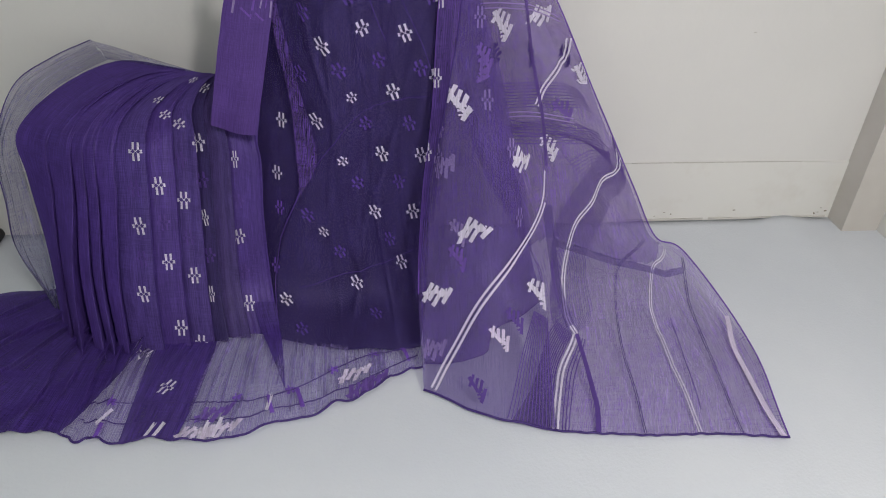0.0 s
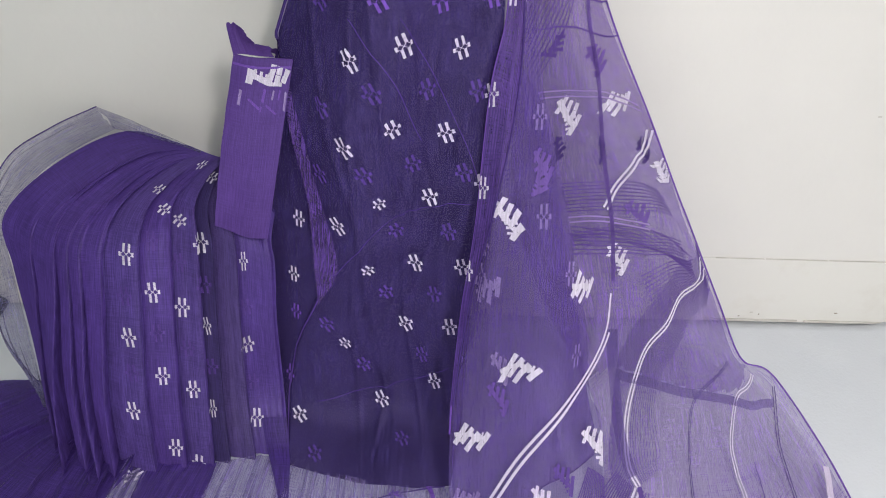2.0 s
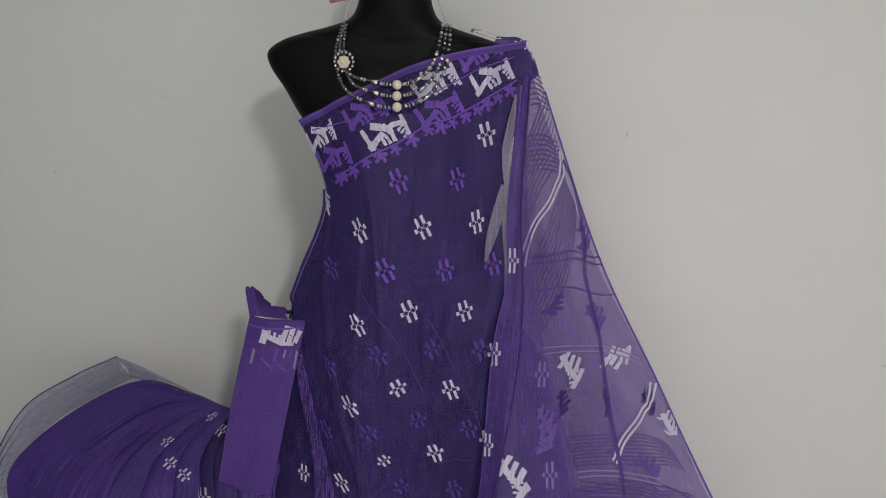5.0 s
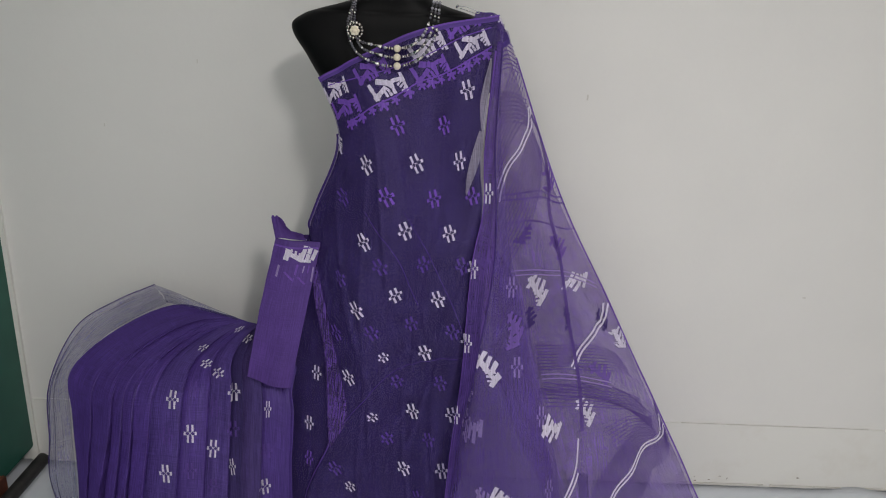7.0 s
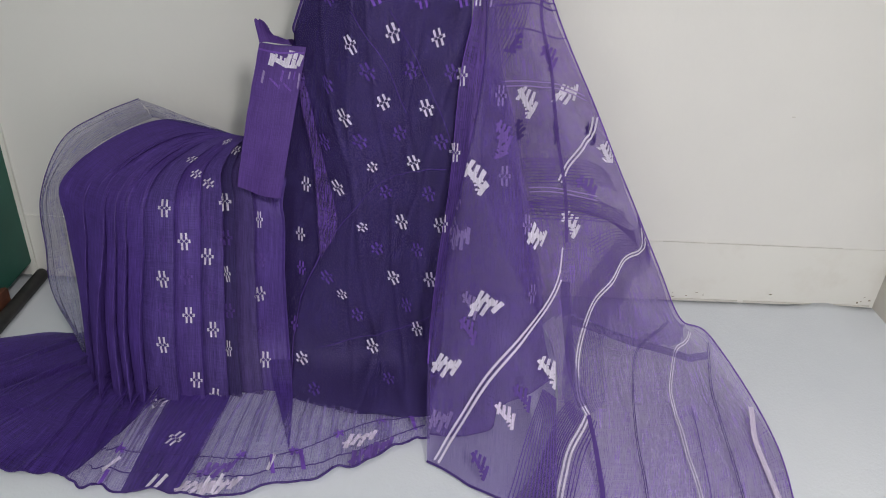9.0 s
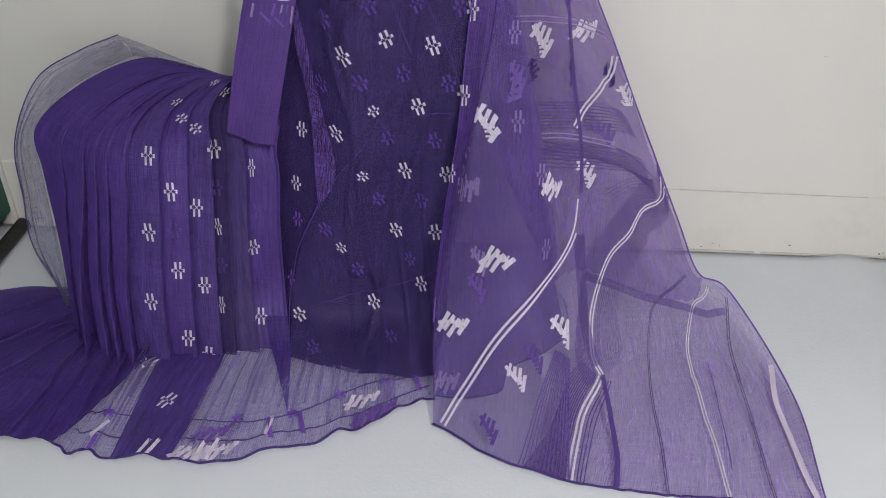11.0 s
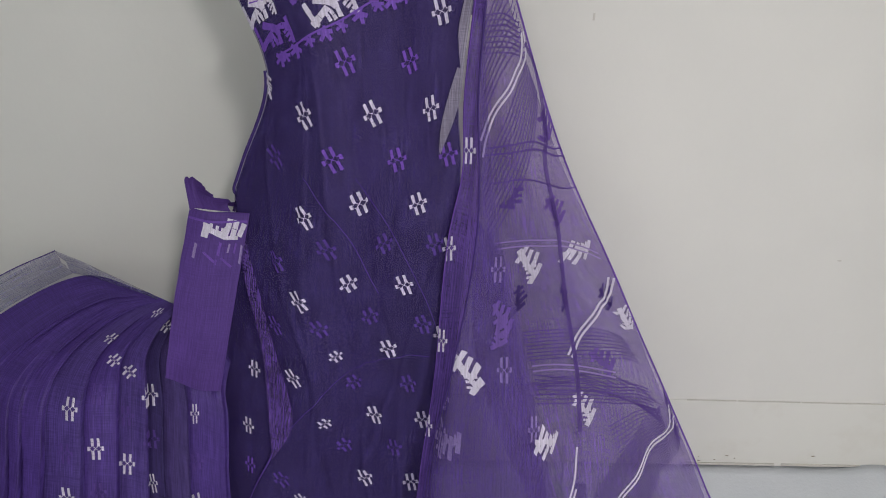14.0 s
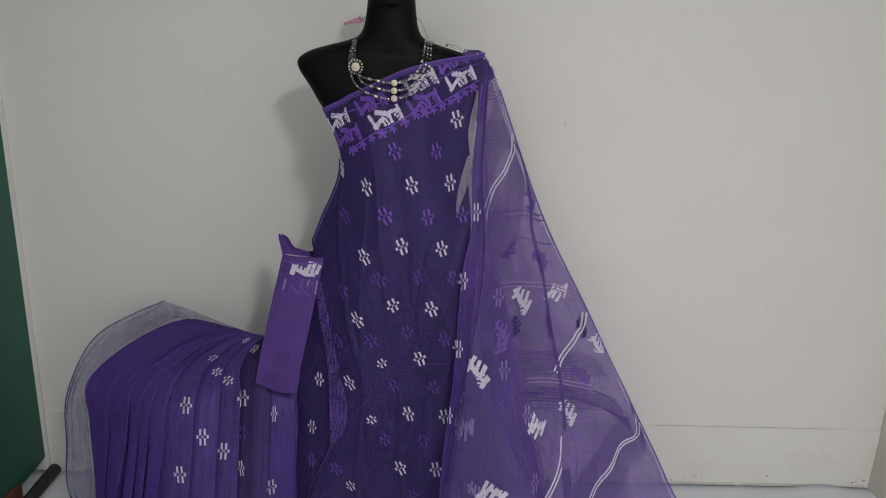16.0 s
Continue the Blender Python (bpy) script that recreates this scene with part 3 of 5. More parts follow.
def dense(s, t=0.5):
    """Where the pleats carry on over the floor as dense bands between single sheer layers."""
    return s < 0.56 - 0.085 * t ** 1.3 or 0.566 + 0.012 * t < s < 0.652


train.mesh("sheer_hem", M["cloth_sheer"], saree, "single sheer layer spread over the floor", keep=lambda s, t: not dense(s, t))
edge_line = [(0.56 - 0.085 * t ** 1.3, t) for t in np.linspace(0, 1, 9)]
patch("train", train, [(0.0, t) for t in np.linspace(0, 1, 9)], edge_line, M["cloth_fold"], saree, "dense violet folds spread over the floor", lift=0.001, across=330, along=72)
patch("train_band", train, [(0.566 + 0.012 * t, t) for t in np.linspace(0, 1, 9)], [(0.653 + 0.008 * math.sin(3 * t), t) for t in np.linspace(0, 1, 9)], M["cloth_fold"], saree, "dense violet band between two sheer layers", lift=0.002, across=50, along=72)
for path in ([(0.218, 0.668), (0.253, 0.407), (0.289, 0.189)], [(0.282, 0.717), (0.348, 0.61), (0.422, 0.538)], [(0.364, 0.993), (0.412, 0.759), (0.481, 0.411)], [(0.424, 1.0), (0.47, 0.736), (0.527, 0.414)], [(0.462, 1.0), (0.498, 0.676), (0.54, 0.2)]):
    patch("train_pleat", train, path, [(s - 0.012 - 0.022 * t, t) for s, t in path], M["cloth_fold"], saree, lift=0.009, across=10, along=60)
random.seed(5)
for k in range(46):
    c, w, low = random.uniform(0.535, 0.93), random.uniform(0.0008, 0.0022), random.uniform(0.5, 1.0)
    if not dense(c):
        train.mesh("hem_ply", M["cloth_sheer"], saree, lift=0.004, keep=lambda s, t, c=c, w=w, low=low: abs(s - c - 0.012 * (t - 0.5) * (low - 0.75)) < w and t < low)

PFRONT = [
    [(0.853, 1.8, 1.335), (0.844, 1.815, 1.085), (0.848, 1.8, 0.954), (0.829, 1.777, 0.827), (0.823, 1.74, 0.584), (0.805, 1.7, 0.399), (0.79, 1.6, 0.195), (0.794, 1.466, 0.01)],
    [(0.866, 1.83, 1.327), (0.887, 1.82, 1.086), (0.896, 1.8, 0.956), (0.9, 1.77, 0.798), (0.894, 1.7, 0.627), (0.891, 1.645, 0.467), (0.902, 1.56, 0.265), (0.891, 1.395, 0.01)],
    [(0.874, 1.86, 1.325), (0.93, 1.85, 1.082), (0.956, 1.84, 0.919), (0.982, 1.8, 0.73), (0.989, 1.68, 0.523), (0.989, 1.62, 0.413), (0.987, 1.54, 0.237), (0.981, 1.354, 0.01)],
    [(0.881, 1.88, 1.323), (0.964, 1.89, 1.092), (1.024, 1.9, 0.823), (1.065, 1.88, 0.64), (1.1, 1.8, 0.493), (1.098, 1.72, 0.4), (1.084, 1.6, 0.242), (1.077, 1.319, 0.01)],
]
PBACK = [
    [(0.868, 1.9, 1.323), (0.876, 1.91, 1.08), (0.89, 1.90, 0.83), (0.90, 1.86, 0.58), (0.97, 1.79, 0.387), (1.074, 1.66, 0.228), (1.099, 1.56, 0.087), (1.05, 1.45, 0.03), (0.982, 1.356, 0.008)],
    [(0.876, 1.91, 1.318), (0.945, 1.94, 1.04), (1.02, 1.94, 0.75), (1.086, 1.92, 0.571), (1.131, 1.84, 0.41), (1.148, 1.71, 0.246), (1.173, 1.57, 0.072), (1.13, 1.44, 0.03), (1.078, 1.321, 0.008)],
    [(0.884, 1.92, 1.313), (0.99, 1.96, 0.99), (1.09, 1.965, 0.72), (1.2, 1.945, 0.55), (1.238, 1.85, 0.376), (1.289, 1.76, 0.18), (1.321, 1.622, 0.03), (1.30, 1.46, 0.014), (1.246, 1.296, 0.008)],
    [(0.884, 1.93, 1.313), (1.018, 1.975, 0.96), (1.142, 1.975, 0.70), (1.276, 1.95, 0.488), (1.362, 1.9, 0.283), (1.443, 1.83, 0.134), (1.485, 1.68, 0.01), (1.46, 1.47, 0.01), (1.407, 1.288, 0.008)],
    [(0.882, 1.94, 1.318), (1.037, 1.985, 0.945), (1.180, 1.975, 0.686), (1.292, 1.952, 0.475), (1.395, 1.915, 0.285), (1.472, 1.875, 0.15), (1.555, 1.845, 0.115), (1.655, 1.60, 0.008), (1.6, 1.264, 0.008)],
]


def front_folds(s, t):
    return 0.006 * np.sin(s * 9 + 3 * t) * np.clip(t * 2, 0, 1) + 0.008 * np.exp(-((s - 0.16) / 0.05) ** 2) * np.clip(1.2 - t, 0, 1)


def back_folds(s, t):
    soft = 0.006 * np.sin(s * 14 + 2 * t) * np.clip(t * 1.6, 0, 1) * np.clip(1.3 - t, 0, 1)
    return soft + 0.0025 * np.sin(s * 37 + 5 * t) * np.sin(t * 11 + 3 * s) * np.clip(t * 2, 0, 1) * np.clip((0.74 - t) * 8, 0, 1)


pallu_front = Drape(PFRONT, 70, 170, front_folds)
pallu_back = Drape(PBACK, 110, 190, back_folds)
FALL_EDGE = [(0.17, 0.0), (0.24, 0.12), (0.31, 0.25), (0.40, 0.365), (0.542, 0.45), (0.66, 0.53), (0.76, 0.64), (0.839, 0.75), (0.90, 0.82), (0.99, 0.86), (1.0, 0.93), (1.0, 1.0)]
patch("shoulder_fall", pallu_front, [(0.0, t) for s, t in FALL_EDGE], FALL_EDGE, M["cloth_pallu"], saree, "violet end of the saree falling from the shoulder in front", across=70, along=190)
INNER_TOP = [(0.0, 0.36), (0.30, 0.38), (0.474, 0.41), (0.629, 0.514), (0.74, 0.63), (0.839, 0.75), (0.95, 0.85), (1.0, 0.875)]
INNER_HEM = [(0.0, 0.962), (0.132, 0.958), (0.29, 0.95), (0.46, 0.936), (0.499, 0.918), (0.625, 0.898), (0.847, 0.891), (1.0, 0.885)]
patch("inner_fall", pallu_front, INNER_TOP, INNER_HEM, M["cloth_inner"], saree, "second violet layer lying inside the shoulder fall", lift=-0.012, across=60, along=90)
ribbon("inner_hem", pallu_front, INNER_HEM, 0.003, M["thread_dark"], saree, lift=-0.010)
STRAP_IN = [(0.12, 0.02), (0.182, 0.262), (0.215, 0.377), (0.199, 0.474), (0.15, 0.556), (0.071, 0.648), (0.035, 0.743), (0.014, 0.825)]
patch("strap_fold", pallu_front, [(0.0, t) for s, t in STRAP_IN], STRAP_IN, M["cloth_flap"], saree, "folded violet edge of the shoulder fall", lift=0.004, across=16, along=120)
pallu_back.mesh("shoulder_fall_back", M["cloth_back"], saree, "sheer violet end of the saree spread wide on to the floor")
pallu_back.mesh("inner_fall_back", M["cloth_sheer"], saree, "second sheer layer folded under the shoulder fall", lift=-0.012, keep=lambda s, t: 0.17 + 0.12 * s <= t < 0.60 + 0.06 * s)
pallu_back.mesh("upper_ply", M["cloth_back"], saree, "doubled violet layer near the shoulder", lift=-0.012, keep=lambda s, t: t < 0.17 + 0.12 * s)
# Pale patches laid over the front panel stand for the lit wall showing through.
patch("sheer_gusset", body, [(0.979, 0.045), (0.964, 0.074), (0.960, 0.094), (0.975, 0.116), (0.992, 0.134)], [(0.986, 0.045), (1.0, 0.074), (1.0, 0.094), (1.0, 0.116), (1.0, 0.134)], M["cloth_gusset_pale"], saree, "pale patch with the brightness of the wall behind a sheer gap put into its colour", lift=0.008, across=10, along=40)
patch("sheer_gusset", body, [(0.975, 0.129), (0.950, 0.158), (0.920, 0.196), (0.905, 0.229)], [(1.0, 0.132), (1.0, 0.155), (0.965, 0.195), (0.910, 0.236)], M["cloth_gusset_pale"], saree, "pale patch with the brightness of the wall behind a sheer gap put into its colour", lift=0.008, across=14, along=40)
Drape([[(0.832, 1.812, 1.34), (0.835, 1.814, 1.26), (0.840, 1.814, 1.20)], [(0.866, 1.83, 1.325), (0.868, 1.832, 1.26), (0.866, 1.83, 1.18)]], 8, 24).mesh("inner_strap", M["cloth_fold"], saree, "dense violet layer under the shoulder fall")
FLAP_OUT = [(0.075, 0.36), (0.112, 0.443), (0.172, 0.542), (0.200, 0.611), (0.238, 0.681)]
FLAP_IN = [(0.080, 0.36), (0.160, 0.443), (0.240, 0.56), (0.305, 0.635), (0.246, 0.69)]
patch("side_fold", body, FLAP_OUT, FLAP_IN, M["cloth_edge"], saree, "bright violet folded edge beside the front panel", lift=0.012, across=40, along=160)
WRAP = [[(0.80, 1.80, 1.325), (0.812, 1.84, 1.352), (0.82, 1.90, 1.346)], [(0.833, 1.798, 1.332), (0.845, 1.85, 1.350), (0.845, 1.91, 1.338)],
        [(0.856, 1.806, 1.318), (0.870, 1.86, 1.328), (0.868, 1.92, 1.315)], [(0.862, 1.818, 1.28), (0.884, 1.87, 1.292), (0.880, 1.94, 1.285)]]
wrap = Drape(WRAP, 40, 24, lambda s, t: 0.002 * np.sin(s * 12 + t * 5))
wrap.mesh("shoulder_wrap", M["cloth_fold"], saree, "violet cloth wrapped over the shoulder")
LOOSE = [[(0.384, 1.743, 0.06), (0.405, 1.679, 0.022), (0.438, 1.585, 0.016), (0.474, 1.479, 0.012)], [(0.437, 1.746, 0.06), (0.452, 1.681, 0.022), (0.464, 1.586, 0.016), (0.476, 1.479, 0.012)]]
Drape(LOOSE, 8, 30, lambda s, t: 0.004 * np.sin(s * 3)).mesh("loose_pleat", M["cloth_fold"], saree, "loose violet pleat end lying on the hem", lift=0.012)

# ---- the mannequin ----
def mannequin():
    """A headless black display torso: rings from the hips to the neck's top, and a metal cap, in one mesh."""
    cx, cy = 0.645, 1.895
    rings = [(0.55, 0.13, 0.075, 0, 0.02), (0.72, 0.12, 0.075, 0, 0.02), (0.86, 0.10, 0.075, 0, 0.01), (0.98, 0.088, 0.08, 0, 0), (1.08, 0.09, 0.09, 0, -0.008), (1.16, 0.108, 0.095, 0, -0.012),
             (1.205, 0.154, 0.092, 0, -0.004), (1.255, 0.186, 0.08, 0, 0), (1.29, 0.210, 0.072, 0, 0.004), (1.314, 0.2135, 0.063, 0, 0.006), (1.333, 0.188, 0.057, 0, 0.006), (1.346, 0.15, 0.055, 0, 0.004),
             (1.357, 0.11, 0.053, 0, 0.002), (1.370, 0.077, 0.052, 0, 0), (1.39, 0.063, 0.051, 0, -0.001), (1.42, 0.057, 0.05, 0, -0.002), (1.462, 0.0525, 0.0505, 0, -0.004), (1.463, 0.0535, 0.0515, 0, -0.004),
             (1.494, 0.0535, 0.0515, 0, -0.004), (1.4965, 0.0505, 0.0485, 0, -0.004)]
    body = [r for r in rings if r[0] < 1.463]
    smooth = spline(body, np.linspace(0, 1, 90)).tolist()
    rings = smooth + [r for r in rings if r[0] >= 1.463]
    n, bm, loops = 56, bmesh.new(), []
    for z, rx, ry, dx, dy in rings:
        ring = []
        for k in range(n):
            a = 2 * math.pi * k / n
            power = 0.82 if z < 1.34 else 1.0
            c, s = math.cos(a), math.sin(a)
            x, y = math.copysign(abs(c) ** power, c) * rx, math.copysign(abs(s) ** power, s) * ry
            drop = -(y * 0.34 - 0.004) if z > 1.47 else (-(y * 0.16) if z > 1.44 else 0.0)
            ring.append(bm.verts.new((cx + dx + x, cy + dy + y, z - drop)))
        loops.append(ring)
    for i in range(len(loops) - 1):
        for k in range(n):
            f = bm.faces.new((loops[i][k], loops[i][(k + 1) % n], loops[i + 1][(k + 1) % n], loops[i + 1][k]))
            f.material_index = 1 if rings[i][0] >= 1.4629 else 0
    bm.faces.new(loops[0][::-1])
    bm.faces.new(loops[-1]).material_index = 1
    ob = part("mannequin", bm, [M["mannequin_black"], M["brushed_metal"]])
    return tagged(ob, "matt black headless display mannequin torso with a metal neck cap", "mannequin")


mannequin()


# ---- the blouse piece ----
def blouse_piece():
    root = tagged(new("blouse_piece"), "folded violet blouse cloth hanging at the mannequin's waist", "folded cloth")
    g = [[(0.403, 1.80, 0.868), (0.365, 1.79, 0.70), (0.329, 1.795, 0.532)], [(0.452, 1.79, 0.866), (0.415, 1.78, 0.69), (0.379, 1.785, 0.518)], [(0.50, 1.80, 0.862), (0.465, 1.79, 0.69), (0.428, 1.79, 0.508)]]
    d = Drape(g, 24, 40, lambda s, t: 0.0025 * np.sin(s * 7 + t * 3) + 0.001 * np.sin(t * 30))
    for k, name in enumerate(("top_layer", "middle_layer", "under_layer")):
        d.mesh(name, M["cloth_blouse"], root, lift=-0.004 * k)
    return root, d


blouse, blouse_cloth = blouse_piece()


# ---- woven motifs ----
def bar(x0, y0, x1, y1, w, cut=0.0):
    """A woven bar from one end to the other with ends cut level, as two quads in units of the motif's size."""
    n = Vector((-(y1 - y0), x1 - x0)).normalized() * w / 2
    out = []
    for a, b in ((0, 0.5), (0.5, 1)):
        p, q = Vector((x0 + (x1 - x0) * a, y0 + (y1 - y0) * a)), Vector((x0 + (x1 - x0) * b, y0 + (y1 - y0) * b))
        out.append([p - n, q - n, q + n, p + n])
    return out


def strokes(rows):
    return [q for x0, y0, x1, y1, w in rows for q in bar(x0, y0, x1, y1, w)]


def star():
    """Two long bars, each broken in the middle by a small open hexagon, with a tick on either side."""
    out = []
    for sx in (-1, 1):
        out += bar(0.18 * sx, 0.10, 0.18 * sx, 0.50, 0.16) + bar(0.18 * sx, -0.50, 0.18 * sx, -0.10, 0.16)
        out += bar(0.42 * sx, -0.10, 0.42 * sx, 0.10, 0.14)
        for sy in (-1, 1):
            out += bar(0.0, 0.0, 0.13 * sx, 0.085 * sy, 0.03) + bar(0.24 * sx, 0.085 * sy, 0.38 * sx, 0.02 * sy, 0.03)
    return out


def comb():
    """A broken spine with slanting bars on its upper side and a long toothed last bar."""
    return strokes(((-0.26, 0.14, 0.0, 0.48, 0.10), (-0.20, 0.44, -0.02, -0.06, 0.12), (-0.10, 0.0, 0.10, 0.34, 0.10), (0.06, -0.06, 0.25, 0.24, 0.11), (-0.10, -0.06, 0.16, -0.06, 0.08),
                    (0.0, -0.06, 0.10, -0.26, 0.12), (-0.02, -0.47, 0.28, -0.05, 0.12), (-0.08, -0.17, 0.06, -0.20, 0.06), (-0.08, -0.30, 0.04, -0.32, 0.06)))


def rake():
    """A level broken spine crossed by long slanting bars, with short teeth before the last one."""
    return strokes(((-0.52, -0.27, -0.17, 0.36, 0.13), (-0.33, -0.20, 0.02, 0.26, 0.13), (-0.18, -0.38, 0.20, 0.18, 0.14), (0.17, -0.27, 0.50, 0.21, 0.14), (-0.53, 0.0, -0.05, 0.08, 0.11),
                    (-0.05, 0.12, 0.12, -0.05, 0.14), (0.12, -0.05, 0.30, 0.08, 0.11), (0.15, 0.0, 0.20, 0.15, 0.06), (0.28, 0.05, 0.33, 0.20, 0.06)))


def beast():
    """An angular striding figure: thick back, crossed front legs, short ticks below and a sawtooth tail."""
    rows = ((-0.50, 0.03, -0.27, -0.33, 0.10), (-0.04, 0.0, -0.33, -0.38, 0.12), (-0.33, -0.30, -0.20, -0.35, 0.08), (-0.30, 0.11, 0.10, 0.08, 0.14), (-0.08, 0.15, 0.10, 0.0, 0.10), (-0.10, -0.10, 0.02, -0.25, 0.07),
            (0.0, -0.06, 0.12, -0.20, 0.07), (0.04, 0.15, 0.20, -0.15, 0.09), (0.08, 0.13, 0.30, 0.21, 0.10), (0.26, 0.34, 0.50, -0.05, 0.075), (0.33, 0.16, 0.24, 0.05, 0.06), (0.37, 0.10, 0.30, 0.0, 0.05), (0.42, 0.03, 0.36, -0.06, 0.05))
    return strokes(rows)


def sawtooth():
    """A stepped band with short teeth that ends in three slanting prongs."""
    return strokes(((-0.52, -0.20, -0.38, 0.17, 0.16), (-0.45, 0.06, 0.0, -0.20, 0.16), (-0.33, 0.0, -0.28, 0.18, 0.07), (-0.20, -0.08, -0.15, 0.10, 0.07), (-0.08, -0.14, -0.03, 0.03, 0.07),
                    (0.0, -0.18, 0.18, 0.26, 0.13), (0.17, -0.24, 0.33, 0.22, 0.13), (0.33, -0.22, 0.50, 0.12, 0.12), (-0.05, -0.22, 0.30, -0.26, 0.10)))


def blossom():
    """A small leaf of three lobes on a short stalk."""
    return bar(0, 0.5, 0, 0.0, 0.16) + bar(-0.48, 0.10, 0.48, 0.10, 0.28) + bar(-0.34, -0.45, 0.0, 0.10, 0.26) + bar(0.34, -0.45, 0.0, 0.10, 0.26)


def blot():
    return bar(-0.12, -0.5, 0.12, 0.5, 0.3)


random.seed(11)


def motif(name, quads, drape, place, width, height, turn, material, parent, lift=0.0016, fray=0.010, level=True):
    """A flat woven motif that follows the cloth at a place (s, t)."""
    g = drape.slopes(*place, level)
    c, s = math.cos(radians(turn)), math.sin(radians(turn))
    verts, faces = [], []
    for q in quads:
        k = len(verts)
        for v in q:
            a, b = (v.x + random.uniform(-fray, fray)) * width, (v.y + random.uniform(-fray, fray)) * height
            d = g @ np.array((a * c - b * s, a * s + b * c))
            verts.append((place[0] + d[0], place[1] + d[1]))
        faces.append((k, k + 1, k + 2, k + 3))
    st = np.array(verts)
    p = drape.at(st[:, 0], st[:, 1], lift)
    p[:, 2] = np.maximum(p[:, 2], 0.0058)
    me = bpy.data.meshes.new(name)
    threads = [(f[0], h[0]) for f, h in zip(faces[:-1], faces[1:])]
    me.from_pydata(p.tolist(), threads, faces)
    lay = me.uv_layers.new(name="weave")
    lay.data.foreach_set("uv", np.array([st[l.vertex_index] for l in me.loops]).ravel())
    me.materials.append(material)
    ob = new(name, me)
    ob.parent = parent
    return ob


def named(text):
    return next(o for o in saree.children if o.name == text)


BODY_WHITE = [(0.275, 0.187), (0.618, 0.18), (0.881, 0.176), (0.898, 0.08), (0.317, 0.314), (0.546, 0.287), (0.818, 0.302), (0.316, 0.435), (0.523, 0.399), (0.785, 0.423), (0.28, 0.576), (0.449, 0.528), (0.707, 0.526), (0.427, 0.636), (0.664, 0.632), (0.928, 0.636), (0.966, 0.374), (0.969, 0.505), (0.354, 0.753), (0.656, 0.725), (0.9, 0.727), (0.52, 0.844), (0.831, 0.803), (0.138, 0.892)]
BODY_VIOLET = [(0.507, 0.122), (0.782, 0.123), (0.434, 0.234), (0.723, 0.238), (0.949, 0.238), (0.158, 0.25), (0.421, 0.35), (0.684, 0.352), (0.896, 0.364), (0.217, 0.391), (0.391, 0.474), (0.629, 0.461), (0.872, 0.488), (0.212, 0.501), (0.537, 0.581), (0.821, 0.584), (0.54, 0.678), (0.797, 0.675), (0.438, 0.788), (0.75, 0.767), (0.639, 0.919), (0.22, 0.965), (0.275, 0.723)]
SKIRT_WHITE = [(0.402, 0.525), (0.398, 0.717), (0.396, 0.846), (0.474, 0.636), (0.49, 0.783), (0.565, 0.674), (0.583, 0.813), (0.644, 0.496), (0.648, 0.706), (0.646, 0.86), (0.508, 0.937), (0.579, 0.992), (0.821, 0.524), (0.813, 0.732), (0.822, 0.898), (0.418, 0.268), (0.504, 0.355), (0.573, 0.413), (0.486, 0.093), (0.658, 0.173)]
SKIRT_VIOLET = [(0.472, 0.489), (0.391, 0.638), (0.562, 0.566), (0.482, 0.714), (0.82, 0.651), (0.647, 0.619), (0.652, 0.775), (0.574, 0.744), (0.402, 0.775), (0.821, 0.807)]
SIDE_WHITE = [(0.105, 0.665), (0.121, 0.593)]
SIDE_VIOLET = [(0.116, 0.717), (0.087, 0.819)]
TRAIN_WHITE = [(0.556, 0.178), (0.612, 0.519)]
FALL_WHITE = [(0.245, 0.576), (0.751, 0.595), (0.386, 0.789), (0.116, 0.869), (0.949, 0.877)]
FALL_PALE = [(0.143, 0.678), (0.242, 0.795), (0.078, 0.94), (0.586, 0.916)]
FALL_VIOLET = [(0.455, 0.482), (0.44, 0.50), (0.245, 0.83), (0.723, 0.895), (0.40, 0.975)]
FALL_STAR = [(0.01, 0.427), (0.028, 0.526), (0, 0.636), (0.056, 0.246)]
FALL_STAR_PALE = [(0.427, 0.425), (0.491, 0.533), (0.677, 0.57), (0.755, 0.741), (0.06, 0.60), (0.071, 0.648)]
BACK_WHITE = [(0.176, 0.277), (0.595, 0.238), (0.263, 0.479), (0.787, 0.317)]
FOLD_LINE = [(0.661, 0.063), (0.899, 0.079), (0.477, 0.151), (0.431, 0.214), (0.296, 0.321), (0.257, 0.434), (0.228, 0.508)]
BACK_VIOLET = [(0.385, 0.414), (0.702, 0.119), (0.453, 0.202)]
BACK_DARK = [(0.139, 0.214), (0.124, 0.324), (0.638, 0.298), (0.296, 0.315)]
STRIPE_FRONT = [(1, 0.671), (0.985, 0.737), (0.907, 0.776), (0.712, 0.808), (0.483, 0.868), (0.311, 0.912), (0.171, 0.955), (0.072, 0.993)]
STRIPE_BACK = [(1.0, 0.425), (0.76, 0.464), (0.608, 0.496), (0.469, 0.55), (0.357, 0.592), (0.28, 0.64), (0.221, 0.683), (0.213, 0.72), (0.265, 0.75)]
STRIPE_FOOT = [(0.258, 0.752), (0.196, 0.817), (0.208, 0.891), (0.244, 0.998)]
STRIPE_MID = [(0.917, 0.257), (0.548, 0.311), (0.327, 0.369), (0.246, 0.406)]
STRIPE_TOP = [(0.66, 0.057), (0.344, 0.094), (0.156, 0.128), (0.065, 0.15), (0.017, 0.175), (0.0, 0.194)]
STRIPE_FLOOR = [(0.95, 0.672), (0.84, 0.655), (0.737, 0.653), (0.663, 0.699), (0.655, 0.744), (0.668, 0.83), (0.71, 0.928), (0.742, 0.997)]
STRIPE_EDGE = [(0.974, 0.84), (0.931, 0.878), (0.954, 0.952), (0.985, 1)]
